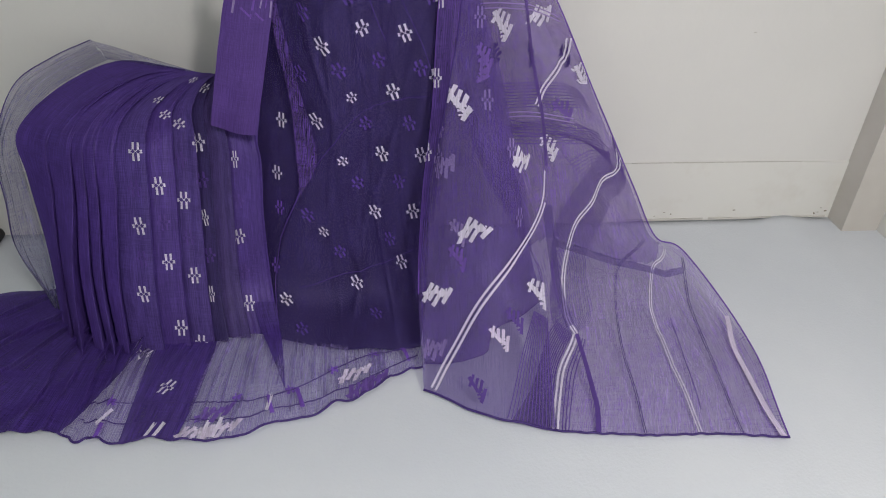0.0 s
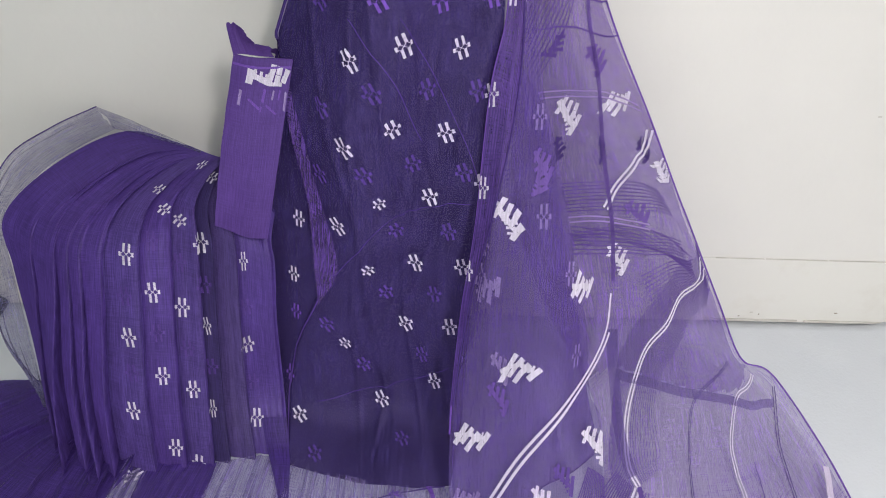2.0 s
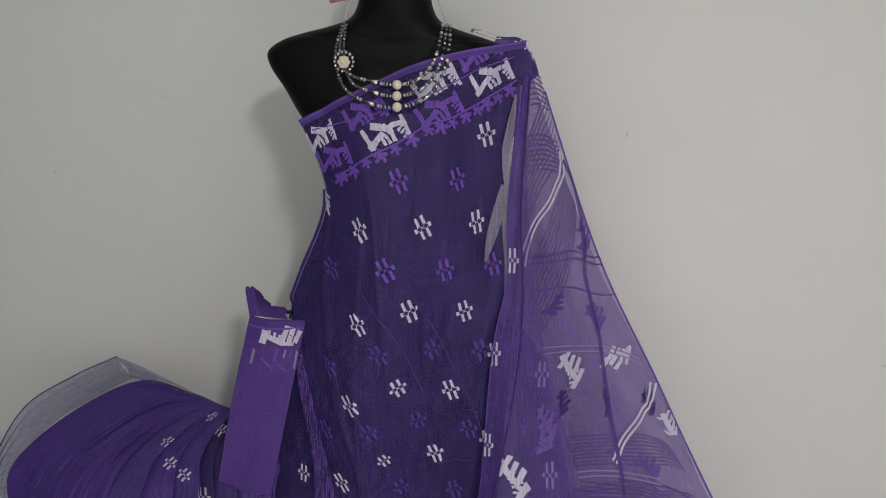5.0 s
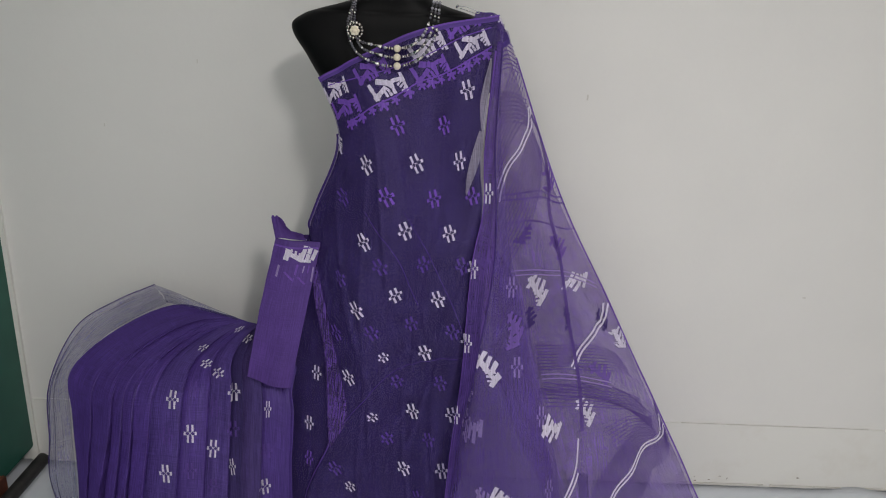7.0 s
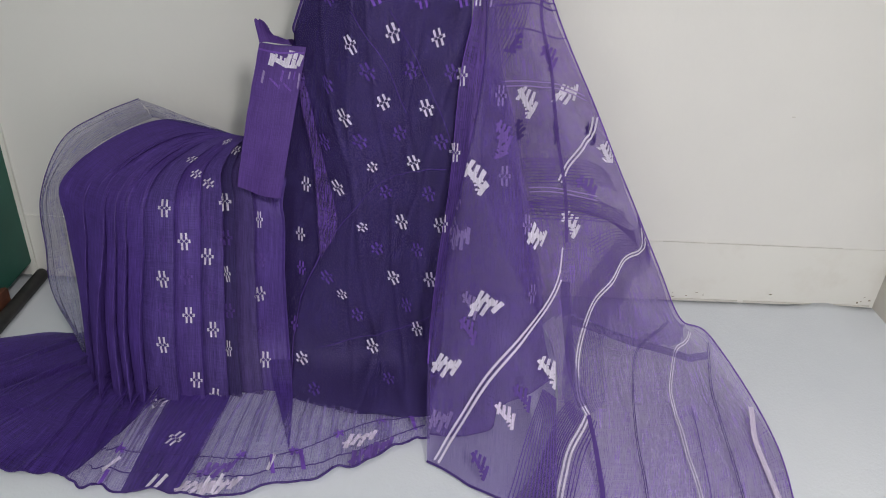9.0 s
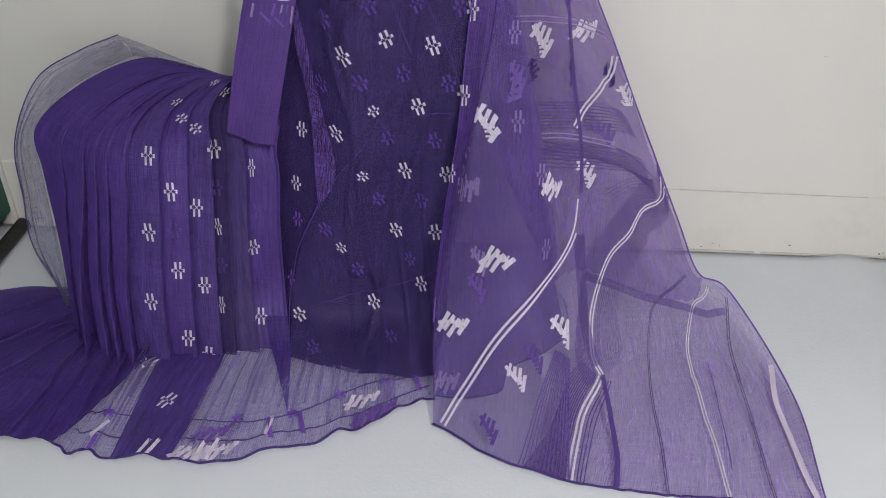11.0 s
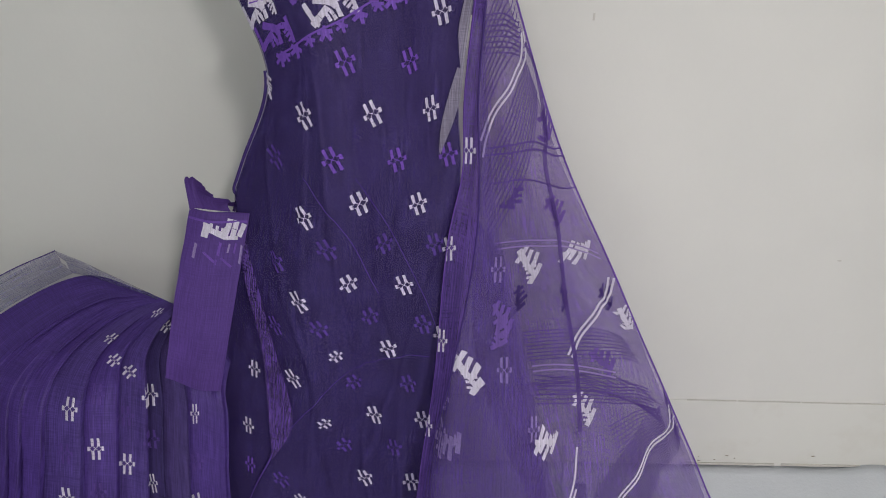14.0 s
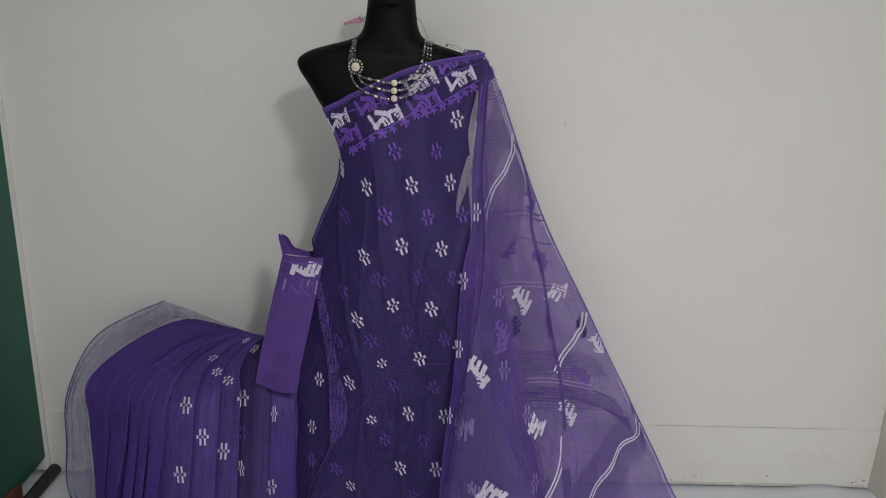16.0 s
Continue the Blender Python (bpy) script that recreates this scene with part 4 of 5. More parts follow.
LINE_A = [(0.758, 0.600), (0.572, 0.639), (0.509, 0.675), (0.477, 0.735), (0.479, 0.836), (0.517, 0.936), (0.545, 0.998)]
LINE_B = [(0.973, 0.745), (0.881, 0.771), (0.85, 0.804), (0.835, 0.846), (0.834, 0.893), (0.847, 0.941), (0.868, 1.0)]
FAINT = [(0.735, 0.74), (0.728, 0.80), (0.732, 0.87), (0.75, 0.95)]
FOOT_FOLD = [(0.265, 0.75), (0.312, 0.816), (0.357, 0.903), (0.377, 0.945), (0.39, 0.998)]
LINE_C = [(0.203, 0.566), (0.181, 0.629), (0.169, 0.681), (0.232, 0.736)]
CROSS = [(0.22, 0.62), (0.271, 0.627), (0.423, 0.632), (0.609, 0.644), (0.75, 0.663), (0.86, 0.70), (0.934, 0.75)]
NECK_WHITE = [(0.112, 0.037), (0.478, 0.062), (0.691, 0.022), (0.895, 0.027), (0.035, 0.150)]
NECK_VIOLET = [(0.4, 0.029), (0.704, 0.05), (0.842, 0.003), (0.153, 0.076)]
SCALLOP = [(0.14, 0.108), (0.206, 0.103), (0.37, 0.088), (0.516, 0.078), (0.655, 0.064), (0.746, 0.060), (0.845, 0.052), (0.907, 0.043), (0.985, 0.033)]
NECK_LINE = [(0.068, 0.023), (0.335, 0.033), (0.514, 0.037), (0.675, 0.033), (0.852, 0.019), (0.968, 0.012)]
HEM_LINE = [(0.493, 0.727), (0.543, 0.676), (0.658, 0.682), (0.718, 0.711), (0.77, 0.694), (0.829, 0.51), (0.906, 0.198), (0.987, 0)]
HEM_LINE2 = [(0.499, 0.85), (0.558, 0.847), (0.659, 0.838), (0.721, 0.855), (0.78, 0.845), (0.848, 0.808), (0.925, 0.682), (0.99, 0.481)]
HEM_BLOSSOM = [(0.539, 0.677), (0.715, 0.676), (0.779, 0.664), (0.837, 0.472), (0.906, 0.198)]
HEM_WHITE = [(0.615, 0.945), (0.628, 0.941), (0.684, 0.923), (0.699, 0.902), (0.539, 0.813), (0.755, 0.775)]
HEM_FIG_WHITE = [(0.675, 0.942), (0.705, 0.922), (0.875, 0.575)]
HEM_FIG_VIOLET = [(0.692, 0.787), (0.883, 0.865), (0.909, 0.868)]
HEM_BAR = [(0.757, 0.797), (0.792, 0.761), (0.965, 0.284), (0.54, 0.959)]
CREASE_TONE = [(0.252, 0.676), (0.33, 0.627), (0.454, 0.572), (0.665, 0.546), (0.924, 0.538)]
CREASE_TONE2 = [(0.214, 0.856), (0.394, 0.832), (0.625, 0.815), (0.909, 0.783)]


front, fall, fall_back, tail = named("front_panel"), named("shoulder_fall"), named("shoulder_fall_back"), named("sheer_hem")
gathers = named("gathered_pleats")
W, V, D, PALE = M["thread_white"], M["thread_violet"], M["thread_dark"], M["thread_mauve"]
for k, q in enumerate(BODY_WHITE):
    motif("star_motif", star(), body, q, 0.031 - 0.007 * (k in (18, 11, 13)), 0.039 - 0.010 * (k in (18, 11, 13)), 42 - 29 * q[0] + 4 * math.sin(k * 2.1), W, front)
for k, q in enumerate(BODY_VIOLET):
    motif("star_motif", star(), body, q, 0.031, 0.038, 40 - 28 * q[0] + 4 * math.sin(k * 1.7), V if q[1] < 0.25 else M["thread_deep"], front)
for q in SIDE_WHITE:
    motif("star_motif", star(), body, q, 0.028, 0.037, -2, W, front)
for q in SIDE_VIOLET:
    motif("star_motif", star(), body, q, 0.028, 0.037, -2, V, front)
for k, q in enumerate(SKIRT_WHITE):
    high = q[1] < 0.44
    thin = 0.55 if k in (8, 9, 12) else 1
    motif("star_motif", star(), skirt, q, (0.026 if high else 0.029 * thin), 0.026 if high else 0.041, -30 if high else 2 + 5 * math.sin(k), W, gathers, lift=0.003)
for k, q in enumerate(SKIRT_VIOLET):
    motif("star_motif", star(), skirt, q, 0.029, 0.038, 4, M["thread_deep"], gathers, lift=0.003)
for q in TRAIN_WHITE:
    motif("star_motif", star(), train, q, 0.034, 0.044, -30, W, tail, lift=0.003, level=False)
for k, q in enumerate(FALL_WHITE):
    level = k in (1, 2, 3)
    motif("comb_motif", rake() if level else comb(), pallu_front, q, 0.072 if level else 0.096, 0.074 if level else 0.080, (12, 0, 0, 0, 18)[k], W, fall)
for k, q in enumerate(FALL_PALE):
    motif("comb_motif", rake() if k in (0, 2) else comb(), pallu_front, q, 0.062, 0.070, (25, 20, 10, 25)[k], PALE, fall, lift=0.0016 if k == 3 else -0.008)
for k, q in enumerate(FALL_VIOLET):
    motif("comb_motif", comb(), pallu_front, q, 0.066, 0.070, (10, -25, 20, 25, 15)[k], M["thread_deep"] if k in (3, 4) else M["thread_soft"], fall, lift=0.0016)
for q in FALL_STAR:
    motif("star_motif", star(), pallu_front, q, 0.024, 0.042, 2, W, fall, lift=0.005)
for q in FALL_STAR_PALE:
    motif("star_motif", star(), pallu_front, q, 0.03, 0.044, 0, PALE, fall, lift=-0.004)
for k, q in enumerate(BACK_WHITE):
    motif("comb_motif", rake() if k == 1 else comb(), pallu_back, q, (0.100, 0.064, 0.084, 0.070)[k], (0.082, 0.070, 0.072, 0.070)[k], 10, W, fall_back)
for k, q in enumerate(BACK_VIOLET):
    motif("comb_motif", comb(), pallu_back, q, 0.080, 0.066, (25, 0, 10)[k], M["thread_soft"], fall_back)
for k, q in enumerate(BACK_DARK):
    motif("comb_motif", comb(), pallu_back, q, (0.060, 0.060, 0.055, 0.035)[k], 0.06, (-60, -20, 15, 0)[k], M["thread_deep"] if k == 0 else D, fall_back)

# border of figures along the neckline
for k, q in enumerate(NECK_WHITE):
    motif("figure_motif", beast(), body, q, (0.060, 0.078, 0.078, 0.074, 0.026)[k], (0.076, 0.078, 0.078, 0.076, 0.06)[k], (4, 0, 0, 0, 50)[k], W, front, fray=0.012)
for k, q in enumerate(NECK_VIOLET):
    motif("figure_motif", beast(), body, q, 0.078, 0.078, 0, V, front, lift=0.0012, fray=0.012)
for k, q in enumerate(spline(SCALLOP, np.linspace(0.04, 0.97, 15))):
    size = 0.017 if k % 2 else 0.022
    motif("leaf_motif", blossom(), body, (q[0], q[1] + 0.006), size, size, -5 + 15 * math.sin(k * 2), V, front)
ribbon("border_line", body, SCALLOP, 0.003, V, front, steps=80)
ribbon("border_line", body, NECK_LINE, 0.002, V, front, steps=80)
ribbon("neck_edging", body, [(s, 0.003) for s in np.linspace(0.0, 1.0, 9)], 0.011, M["thread_deep"], front, steps=80, lift=0.002)
ribbon("neck_edging", body, [(s, 0.0005) for s in np.linspace(0.0, 1.0, 9)], 0.003, V, front, steps=80, lift=0.003)
# Light and shade of creases drawn as violet ribbons; the last darkens a fold edge.
for path in (CREASE_TONE, [(0.529, 0.255), (0.701, 0.33), (0.842, 0.422), (0.941, 0.498)], [(0.298, 0.263), (0.509, 0.332), (0.673, 0.424)], CREASE_TONE2):
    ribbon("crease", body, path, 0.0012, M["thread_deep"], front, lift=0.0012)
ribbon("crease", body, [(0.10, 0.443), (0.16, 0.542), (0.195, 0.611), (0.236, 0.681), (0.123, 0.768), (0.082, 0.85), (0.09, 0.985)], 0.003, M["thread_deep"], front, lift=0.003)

# white woven stripes and fine dark lines of the end piece
for path, drape, owner, gap, w in ((STRIPE_FRONT, pallu_front, fall, 0.0115, 0.0055), (STRIPE_BACK, pallu_back, fall_back, 0.0075, 0.004), (STRIPE_FOOT, pallu_back, fall_back, 0.010, 0.0052),
                                   (STRIPE_MID, pallu_back, fall_back, 0.010, 0.005), (STRIPE_TOP, pallu_back, fall_back, 0.009, 0.004)):
    for side in (-0.5, 0.5):
        ribbon("white_stripe", drape, path, w, W, owner, offset=side * gap, lift=0.003)
for side in (-0.5, 0.5):
    ribbon("white_stripe", pallu_back, STRIPE_FLOOR, 0.0030, W, fall_back, offset=side * 0.0066, lift=0.003, steps=90)
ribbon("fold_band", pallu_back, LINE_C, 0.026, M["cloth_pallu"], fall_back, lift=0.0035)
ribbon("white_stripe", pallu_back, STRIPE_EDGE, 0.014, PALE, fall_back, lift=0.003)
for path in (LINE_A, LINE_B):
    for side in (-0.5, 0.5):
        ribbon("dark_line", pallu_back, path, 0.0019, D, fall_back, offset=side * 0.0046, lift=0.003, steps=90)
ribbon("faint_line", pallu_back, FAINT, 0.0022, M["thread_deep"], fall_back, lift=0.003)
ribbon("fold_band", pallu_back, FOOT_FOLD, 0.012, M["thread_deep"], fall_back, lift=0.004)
for k in range(1, 12):
    for side in (-1, 1):
        ribbon("fine_line", pallu_back, STRIPE_BACK, 0.0016, M["thread_deep"], fall_back, offset=side * (0.006 + 0.0048 * k), lift=0.0025)
        if side < 0 or k < 4:
            ribbon("fine_line", pallu_back, STRIPE_FOOT, 0.0024, M["thread_deep"], fall_back, offset=side * (0.008 + 0.0062 * k), lift=0.0025, steps=40)


def line_set(drape, a, b, count, width, material, owner, lift=0.0026):
    """Evenly spaced woven lines between two paths."""
    u = np.linspace(0, 1, 7)
    a, b = spline(a, u), spline(b, u)
    for f in np.linspace(0, 1, count):
        ribbon("fine_line", drape, (a * (1 - f) + b * f).tolist(), width, material, owner, lift=lift, steps=36)


DEEP = M["thread_deep"]
line_set(pallu_back, [(0.0, 0.020), (0.142, 0.013), (0.62, 0.012)], [(0.0, 0.046), (0.179, 0.038), (0.62, 0.031)], 7, 0.0022, DEEP, fall_back)
line_set(pallu_back, [(0.0, 0.072), (0.216, 0.062), (0.60, 0.052)], [(0.0, 0.104), (0.165, 0.094), (0.60, 0.072)], 8, 0.0022, DEEP, fall_back)
line_set(pallu_back, [(0.0, 0.085), (0.08, 0.062), (0.24, 0.038), (0.50, 0.020)], [(0.004, 0.159), (0.095, 0.123), (0.243, 0.093), (0.56, 0.062)], 10, 0.0021, DEEP, fall_back, 0.0029)
line_set(pallu_back, [(0.005, 0.215), (0.06, 0.180), (0.15, 0.146), (0.28, 0.112), (0.5, 0.080)], [(0.034, 0.270), (0.14, 0.215), (0.29, 0.165), (0.52, 0.112), (0.70, 0.092)], 11, 0.0021, DEEP, fall_back, 0.0029)
line_set(pallu_back, [(0.005, 0.186), (0.182, 0.165), (0.461, 0.143), (0.913, 0.129), (1.0, 0.13)], [(0.005, 0.192), (0.182, 0.171), (0.461, 0.149), (0.913, 0.135), (1.0, 0.136)], 2, 0.0032, DEEP, fall_back)
line_set(pallu_back, [(0.037, 0.213), (0.288, 0.185), (1.0, 0.16)], [(0.037, 0.216), (0.288, 0.188), (1.0, 0.163)], 1, 0.0028, DEEP, fall_back)
line_set(pallu_back, [(0.034, 0.272), (0.212, 0.244), (0.462, 0.231), (0.87, 0.232)], [(0.034, 0.278), (0.212, 0.250), (0.462, 0.237), (0.87, 0.238)], 2, 0.0030, M["thread_lilac"], fall_back)
line_set(pallu_back, [(0.129, 0.411), (0.185, 0.414), (0.247, 0.419), (0.34, 0.425), (0.438, 0.426)], [(0.129, 0.418), (0.185, 0.421), (0.247, 0.426), (0.34, 0.432), (0.438, 0.433)], 2, 0.0032, M["thread_lilac"], fall_back)
line_set(pallu_back, [(0.122, 0.366), (0.233, 0.367), (0.378, 0.366), (0.535, 0.371)], [(0.125, 0.403), (0.214, 0.407), (0.373, 0.41), (0.606, 0.395)], 9, 0.0019, DEEP, fall_back)
line_set(pallu_back, [(0.132, 0.423), (0.24, 0.438), (0.418, 0.442), (0.647, 0.422)], [(0.113, 0.459), (0.223, 0.47), (0.408, 0.467), (0.67, 0.444)], 7, 0.0019, DEEP, fall_back)
line_set(pallu_back, [(0.45, 0.56), (0.62, 0.505), (0.95, 0.452)], [(0.36, 0.50), (0.60, 0.455), (0.97, 0.405)], 14, 0.0017, DEEP, fall_back)
line_set(pallu_front, [(0.895, 0.893), (0.76, 0.935), (0.642, 0.997)], [(0.999, 0.905), (0.995, 0.95), (0.985, 0.997)], 13, 0.0024, DEEP, fall, 0.004)
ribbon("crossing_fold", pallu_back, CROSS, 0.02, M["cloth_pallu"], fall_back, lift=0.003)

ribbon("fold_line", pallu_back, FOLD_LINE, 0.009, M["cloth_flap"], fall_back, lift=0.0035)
motif("figure_motif", beast(), wrap, (0.55, 0.35), 0.05, 0.045, 10, W, named("shoulder_wrap"))

for k in range(7):
    ribbon("fine_line", pallu_front, [(0.015 + 0.022 * k, 0.44), (0.02 + 0.02 * k, 0.55), (0.015 + 0.018 * k, 0.66), (0.02 + 0.012 * k, 0.76)], 0.0016, D, fall, lift=0.0045)

# woven border of the hem on the floor
for path in (HEM_LINE, HEM_LINE2):
    ribbon("border_line", train, path, 0.0028, D, tail, lift=0.003, steps=120)
for q in HEM_BLOSSOM:
    motif("blossom_motif", blossom(), train, q, 0.026, 0.026, 20, V, tail, lift=0.003, level=False)
for q in HEM_WHITE:
    motif("bar_motif", blot(), train, q, 0.028, 0.05, -12, W, tail, lift=0.004, level=False)
for q in HEM_FIG_WHITE:
    motif("figure_motif", rake(), train, q, 0.085, 0.050, 12, PALE, tail, lift=0.004, level=False)
for q in HEM_FIG_VIOLET:
    motif("figure_motif", rake(), train, q, 0.085, 0.055, 15, M["thread_soft"], tail, lift=0.0045, level=False)
for q in HEM_BAR:
    motif("bar_motif", blot(), train, q, 0.03, 0.06, 10, V, tail, lift=0.004, level=False)


def hem_points(drape, s0, s1, count, wave=0.004):
    st = np.linspace(s0, s1, count)
    p = drape.at(st, np.full(count, 1.0))
    p[:, 2] = np.maximum(p[:, 2] + wave * np.abs(np.sin(st * 70)), 0.006)
    return p.tolist()


tube("hem_edging", hem_points(train, 0.33, 1.0, 90), 0.0028, M["thread_dark"], saree, "dark violet rolled hem", sides=6, steps=260)
tube("hem_edging", hem_points(pallu_front, 0.0, 1.0, 20), 0.0028, M["thread_dark"], saree, "dark violet rolled hem", sides=6, steps=90)
tube("hem_edging", hem_points(pallu_back, 0.25, 1.0, 30), 0.0028, M["thread_dark"], saree, "dark violet rolled hem", sides=6, steps=140)
tube("side_edging", pallu_back.at(np.full(40, 1.0), np.linspace(0.02, 1, 40), 0.001).tolist(), 0.0018, M["thread_violet"], saree, "fine violet selvedge", sides=6, steps=160)
tube("side_edging", edge_sheer.at(np.full(30, 0.0), np.linspace(0, 1, 30), 0.001).tolist(), 0.0014, M["thread_dark"], saree, "fine dark selvedge", sides=6, steps=120)

tube("side_edging", body.at(np.full(30, 0.0), np.linspace(0.13, 0.36, 30), 0.002).tolist(), 0.0026, M["thread_dark"], saree, "dark rolled selvedge at the side", sides=6, steps=80)
edge = np.linspace(0.03, 0.86, 60)
tube("side_edging", pallu_front.at(np.full(60, 0.0), edge, 0.002).tolist(), 0.0020, M["thread_violet"], saree, "violet folded selvedge", sides=6, steps=160)
tube("side_edging", pallu_front.at(*spline(STRAP_IN, np.linspace(0, 1, 60)).T, 0.005).tolist(), 0.0016, M["thread_dark"], saree, "dark violet fold edge", sides=6, steps=160)

# ---- the blouse piece's woven border ----
face = next(o for o in blouse.children if o.name.startswith("top_layer"))
motif("sawtooth_motif", sawtooth(), blouse_cloth, (0.635, 0.075), 0.066, 0.068, 2, W, face, lift=0.0018)
for k, (s0, t0, w, h, turn) in enumerate(((0.213, 0.198, 0.016, 0.036, -6), (0.459, 0.222, 0.014, 0.034, 50), (0.604, 0.178, 0.014, 0.032, -8), (0.754, 0.174, 0.010, 0.022, -8), (0.856, 0.173, 0.010, 0.024, -8), (0.747, 0.246, 0.014, 0.030, 52), (0.960, 0.205, 0.012, 0.044, -6), (0.58, 0.245, 0.010, 0.012, 0))):
    motif("bar_motif", blot(), blouse_cloth, (s0, t0), w, 0.75 * h, turn, V if k % 3 else M["thread_lilac"], face, lift=0.0015)
ribbon("edge_line", blouse_cloth, [(0.02, 0.035), (0.5, 0.04), (0.98, 0.03)], 0.004, V, face, steps=20)
CREST = [[(0.403, 1.80, 0.868), (0.385, 1.85, 0.90), (0.385, 1.90, 0.87)], [(0.415, 1.80, 0.87), (0.398, 1.84, 0.905), (0.405, 1.90, 0.86)], [(0.44, 1.80, 0.868), (0.425, 1.83, 0.875), (0.44, 1.88, 0.85)], [(0.47, 1.80, 0.866), (0.462, 1.82, 0.87), (0.48, 1.87, 0.85)]]
Drape(CREST, 40, 24, lambda s, t: 0.006 * np.sin(s * 20) * t).mesh("turned_corner", M["cloth_blouse"], blouse, "crumpled turned-back corner")


# ---- the necklace and small things ----
necklace = tagged(new("necklace"), "triple-strand silver necklace of grey beads with three pearls", "necklace")


def bead(bm, c, r, stretch=1.0, axis=(0, 0, 1), sides=8):
    turn = Vector((0, 0, 1)).rotation_difference(Vector(axis)).to_matrix().to_4x4()
    bmesh.ops.create_uvsphere(bm, u_segments=sides, v_segments=6, radius=r, matrix=Matrix.Translation(c) @ turn @ Matrix.Diagonal((1, 1, stretch, 1)))


STRAND = [[(0.566, 1.862, 1.368), (0.563, 1.82, 1.325), (0.580, 1.785, 1.292), (0.617, 1.752, 1.284), (0.660, 1.734, 1.281), (0.694, 1.720, 1.293), (0.716, 1.735, 1.322), (0.726, 1.852, 1.372)],
          [(0.568, 1.860, 1.366), (0.570, 1.815, 1.318), (0.586, 1.776, 1.280), (0.620, 1.745, 1.269), (0.660, 1.730, 1.265), (0.700, 1.718, 1.280), (0.724, 1.735, 1.316), (0.732, 1.852, 1.372)],
          [(0.564, 1.858, 1.364), (0.557, 1.812, 1.316), (0.575, 1.770, 1.273), (0.613, 1.740, 1.254), (0.660, 1.726, 1.249), (0.707, 1.716, 1.268), (0.732, 1.735, 1.312), (0.738, 1.852, 1.372)]]
for k, line in enumerate(STRAND):
    pts = spline(line, np.linspace(0, 1, 66))
    beads = {"silver_bead": bmesh.new(), "grey_bead": bmesh.new(), "clear_bead": bmesh.new()}
    for i in range(1, 65):
        d = Vector(pts[i + 1] - pts[i - 1])
        if abs(i - 37.5) < 2.2 or i in (27, 28, 29, 30, 31, 45, 46, 47, 56, 57, 58):
            if i in (29, 46, 57):
                turn = Vector((0, 0, 1)).rotation_difference(d if i < 40 else -d).to_matrix().to_4x4()
                bmesh.ops.create_cone(beads["silver_bead"], cap_ends=True, segments=12, radius1=0.0020, radius2=0.0040, depth=0.019 if i == 29 else 0.014, matrix=Matrix.Translation(Vector(pts[i])) @ turn)
            continue
        disc = i in (33, 34, 41, 42)
        kind = "silver_bead" if disc or i % 5 == 0 else ("grey_bead" if i % 2 or i < 26 else "clear_bead")
        bead(beads[kind], Vector(pts[i]), 0.0042 if disc else (0.0028, 0.0035, 0.0031)[i % 3], 0.4 if disc else 0.9, d)
    for kind, bm in beads.items():
        tagged(part("strand", bm, M[kind], necklace), kind="stuff")
    bm = bmesh.new()
    bead(bm, Vector(pts[38]) + Vector((-0.003, -0.002, 0)), 0.0072, sides=16)
    part("pearl", bm, M["pearl"], necklace, "round cream pearl")
bm = bmesh.new()
centre = Vector((0.574, 1.79, 1.308))
for r, n, rr in ((0.0, 1, 0.006), (0.008, 8, 0.0034), (0.0145, 14, 0.0032)):
    for i in range(n):
        a = 2 * math.pi * i / n
        bead(bm, centre + Vector((r * math.cos(a), -0.006 + r * 0.3, r * math.sin(a))), rr, 1.0)
part("brooch", bm, M["silver_bead"], necklace, "round flower of silver beads")
bm = bmesh.new()
for k in range(7):
    a = 2 * math.pi * k / 6
    bead(bm, centre + Vector((0.0055 * math.cos(a), -0.008, 0.0055 * math.sin(a))) if k else centre + Vector((0, -0.011, 0)), 0.0044, 0.7, (0, 1, 0), sides=10)
part("rosette", bm, M["pearl"], necklace, "carved cream rosette")
tube("cord", [(0.566, 1.86, 1.368), (0.570, 1.872, 1.39), (0.585, 1.90, 1.412), (0.615, 1.945, 1.415)], 0.0016, M["cord"], necklace, sides=6, steps=24)
tube("cord", [(0.730, 1.852, 1.372), (0.722, 1.87, 1.39), (0.708, 1.90, 1.412), (0.68, 1.945, 1.415)], 0.0016, M["cord"], necklace, sides=6, steps=24)

clip = tagged(new("hair_clip"), "small pink plastic clip holding the necklace cord at the neck", "clip")
for side in (-1, 1):
    bm = bmesh.new()
    bmesh.ops.create_cube(bm, size=1, matrix=Matrix.Diagonal((0.044, 0.010, 0.0062, 1)))
    for v in bm.verts:
        wide = 0.35 + 0.65 * (v.co.x / 0.044 + 0.5)
        v.co.y, v.co.z = v.co.y * (0.5 + 0.5 * wide), v.co.z * wide + side * 0.0036 * wide
    bmesh.ops.bevel(bm, geom=bm.edges[:], offset=0.0010, segments=2)
    bm.transform(Matrix.Translation((0.560, 1.88, 1.402)) @ Matrix.Rotation(radians(-17), 4, "Y"))
    part("jaw", bm, M["pink_plastic"], clip)
bm = bmesh.new()
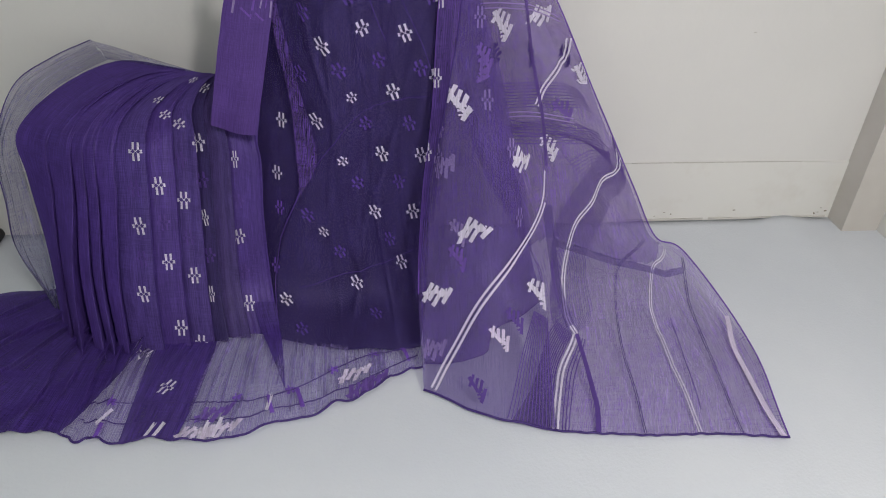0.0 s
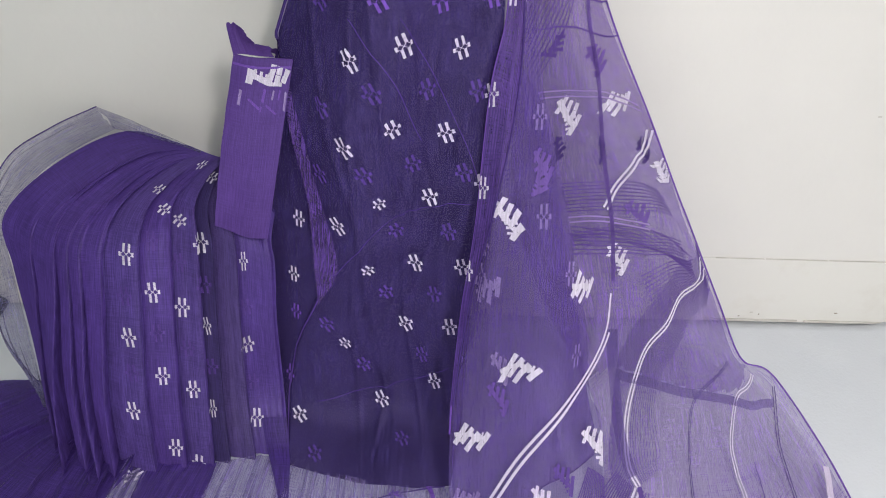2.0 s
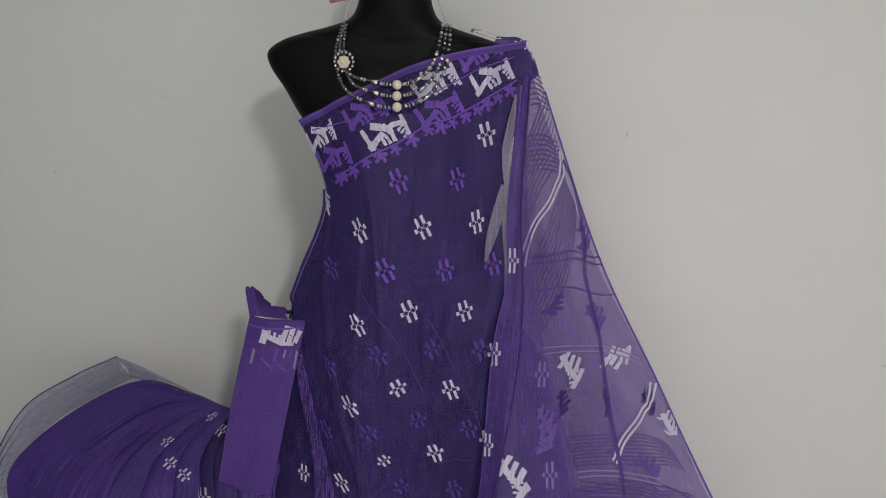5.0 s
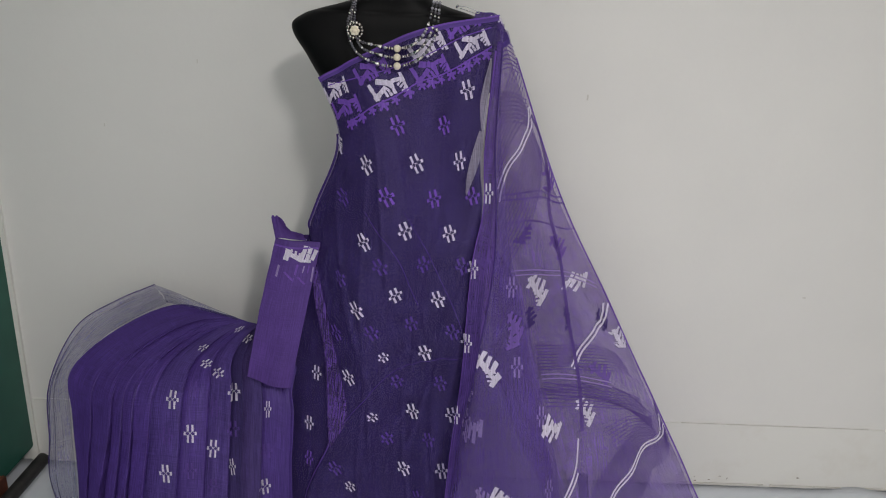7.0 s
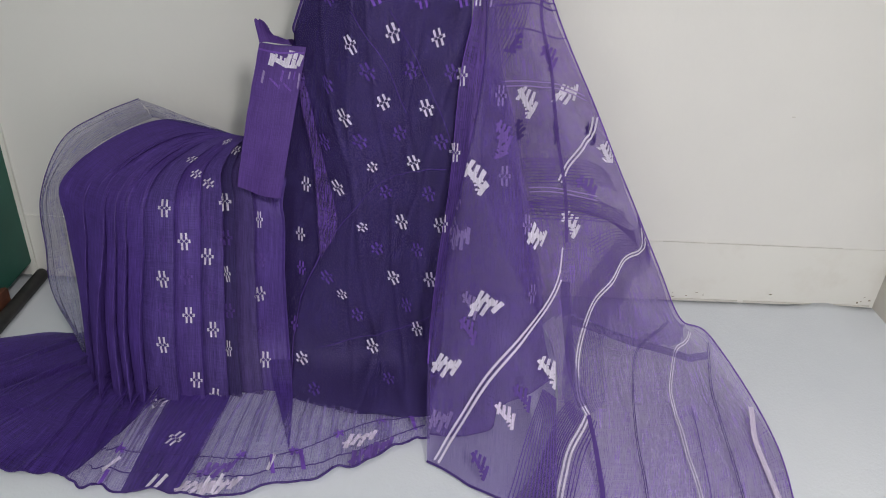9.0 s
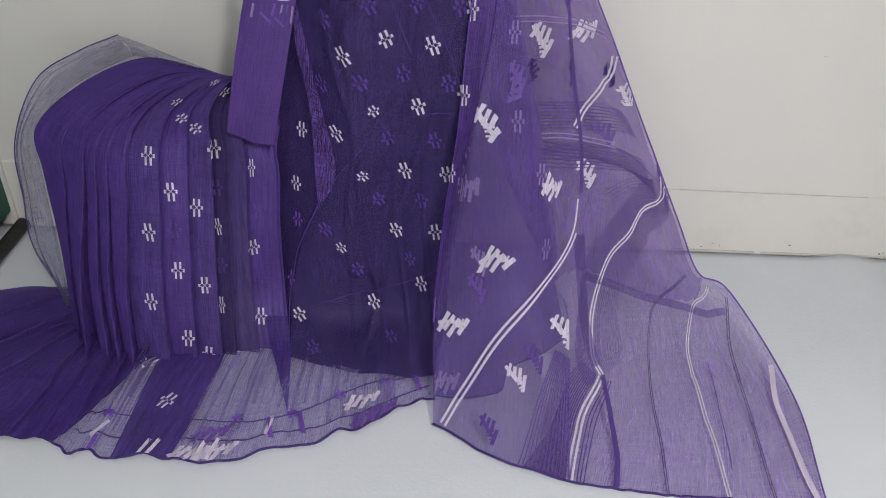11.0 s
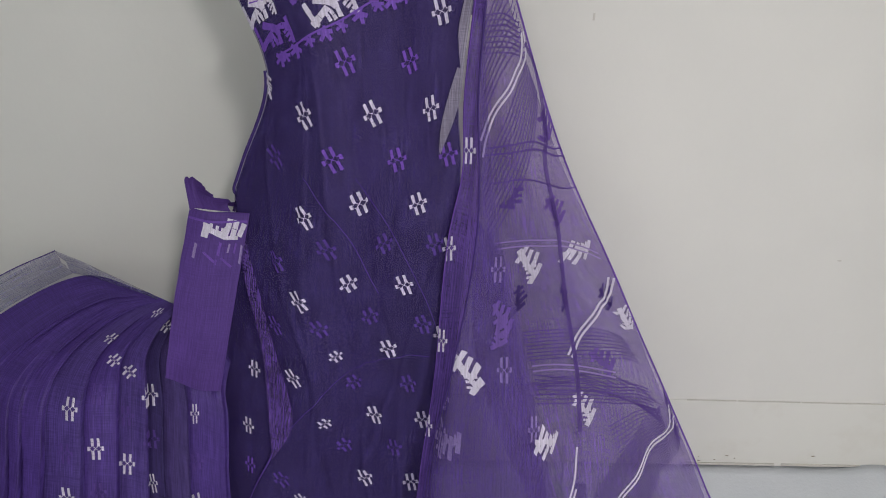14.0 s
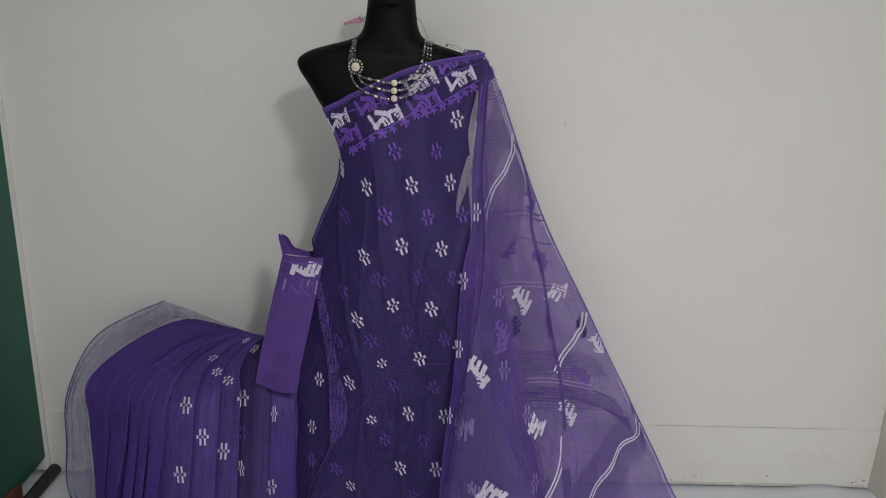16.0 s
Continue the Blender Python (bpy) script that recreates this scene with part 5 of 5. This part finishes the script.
bmesh.ops.create_cone(bm, cap_ends=True, segments=12, radius1=0.004, radius2=0.004, depth=0.012, matrix=Matrix.Translation((0.578, 1.88, 1.41)) @ Matrix.Rotation(radians(90), 4, "X"))
part("spring", bm, M["pin_steel"], clip)

pin = tagged(new("safety_pin"), "steel safety pin fixing the saree on the shoulder", "safety pin")
tube("wire", [(0.773, 1.815, 1.362), (0.79, 1.808, 1.3605), (0.812, 1.806, 1.353), (0.814, 1.805, 1.349), (0.80, 1.806, 1.3515), (0.778, 1.813, 1.3575)], 0.0009, M["pin_steel"], pin, sides=6, steps=40)
tube("cap", [(0.770, 1.816, 1.358), (0.772, 1.815, 1.361), (0.774, 1.814, 1.3635)], 0.0022, M["pin_steel"], pin, sides=8, steps=8)

for x0, x1, z in ((1.50, 1.63, 0.2095), (1.635, 1.80, 0.2095), (1.805, 2.06, 0.2095)):
    structure(box("grime_line", (x0, 2.1950, z - 0.0012), (x1, 2.1995, z), M["dirt_pale"]), "thin line of grime along the skirting's top edge", "grime")
for x0, x1 in ((1.52, 1.60), (1.60, 1.78), (1.80, 2.02), (2.03, 2.21)):
    structure(box("grime_line", (x0, 2.1915, 0.001), (x1, 2.1950, 0.0055), M["dirt_pale"]), "thin line of grime where the wall meets the floor", "grime")

# small scuffs in the wall's paint
for x, z, w, h in ((1.12, 1.14, 0.004, 0.014), (0.13, 1.19, 0.003, 0.010), (1.78, 0.62, 0.009, 0.003), (-0.12, 1.02, 0.003, 0.008)):
    structure(box("paint_scuff", (x, 2.1985, z), (x + w, 2.1998, z + h), M["dirt_pale"], bevel=0.0004), "small scuff in the wall paint", "scuff")

# grime along the foot of the wall
for k in range(15):
    x = random.choice((random.uniform(1.52, 1.95), random.uniform(2.14, 2.22), random.uniform(1.52, 1.70)))
    bm = bmesh.new()
    r = random.uniform(0.0012, 0.0035)
    bmesh.ops.create_icosphere(bm, subdivisions=1, radius=r, matrix=Matrix.Translation((x, 2.1953, random.uniform(0.006, 0.035))) @ Matrix.Diagonal((random.uniform(0.8, 2.2), 0.12, random.uniform(0.4, 1), 1)))
    structure(part("dirt_speck", bm, M["dirt"]), "dark speck of grime low on the wall", "grime")
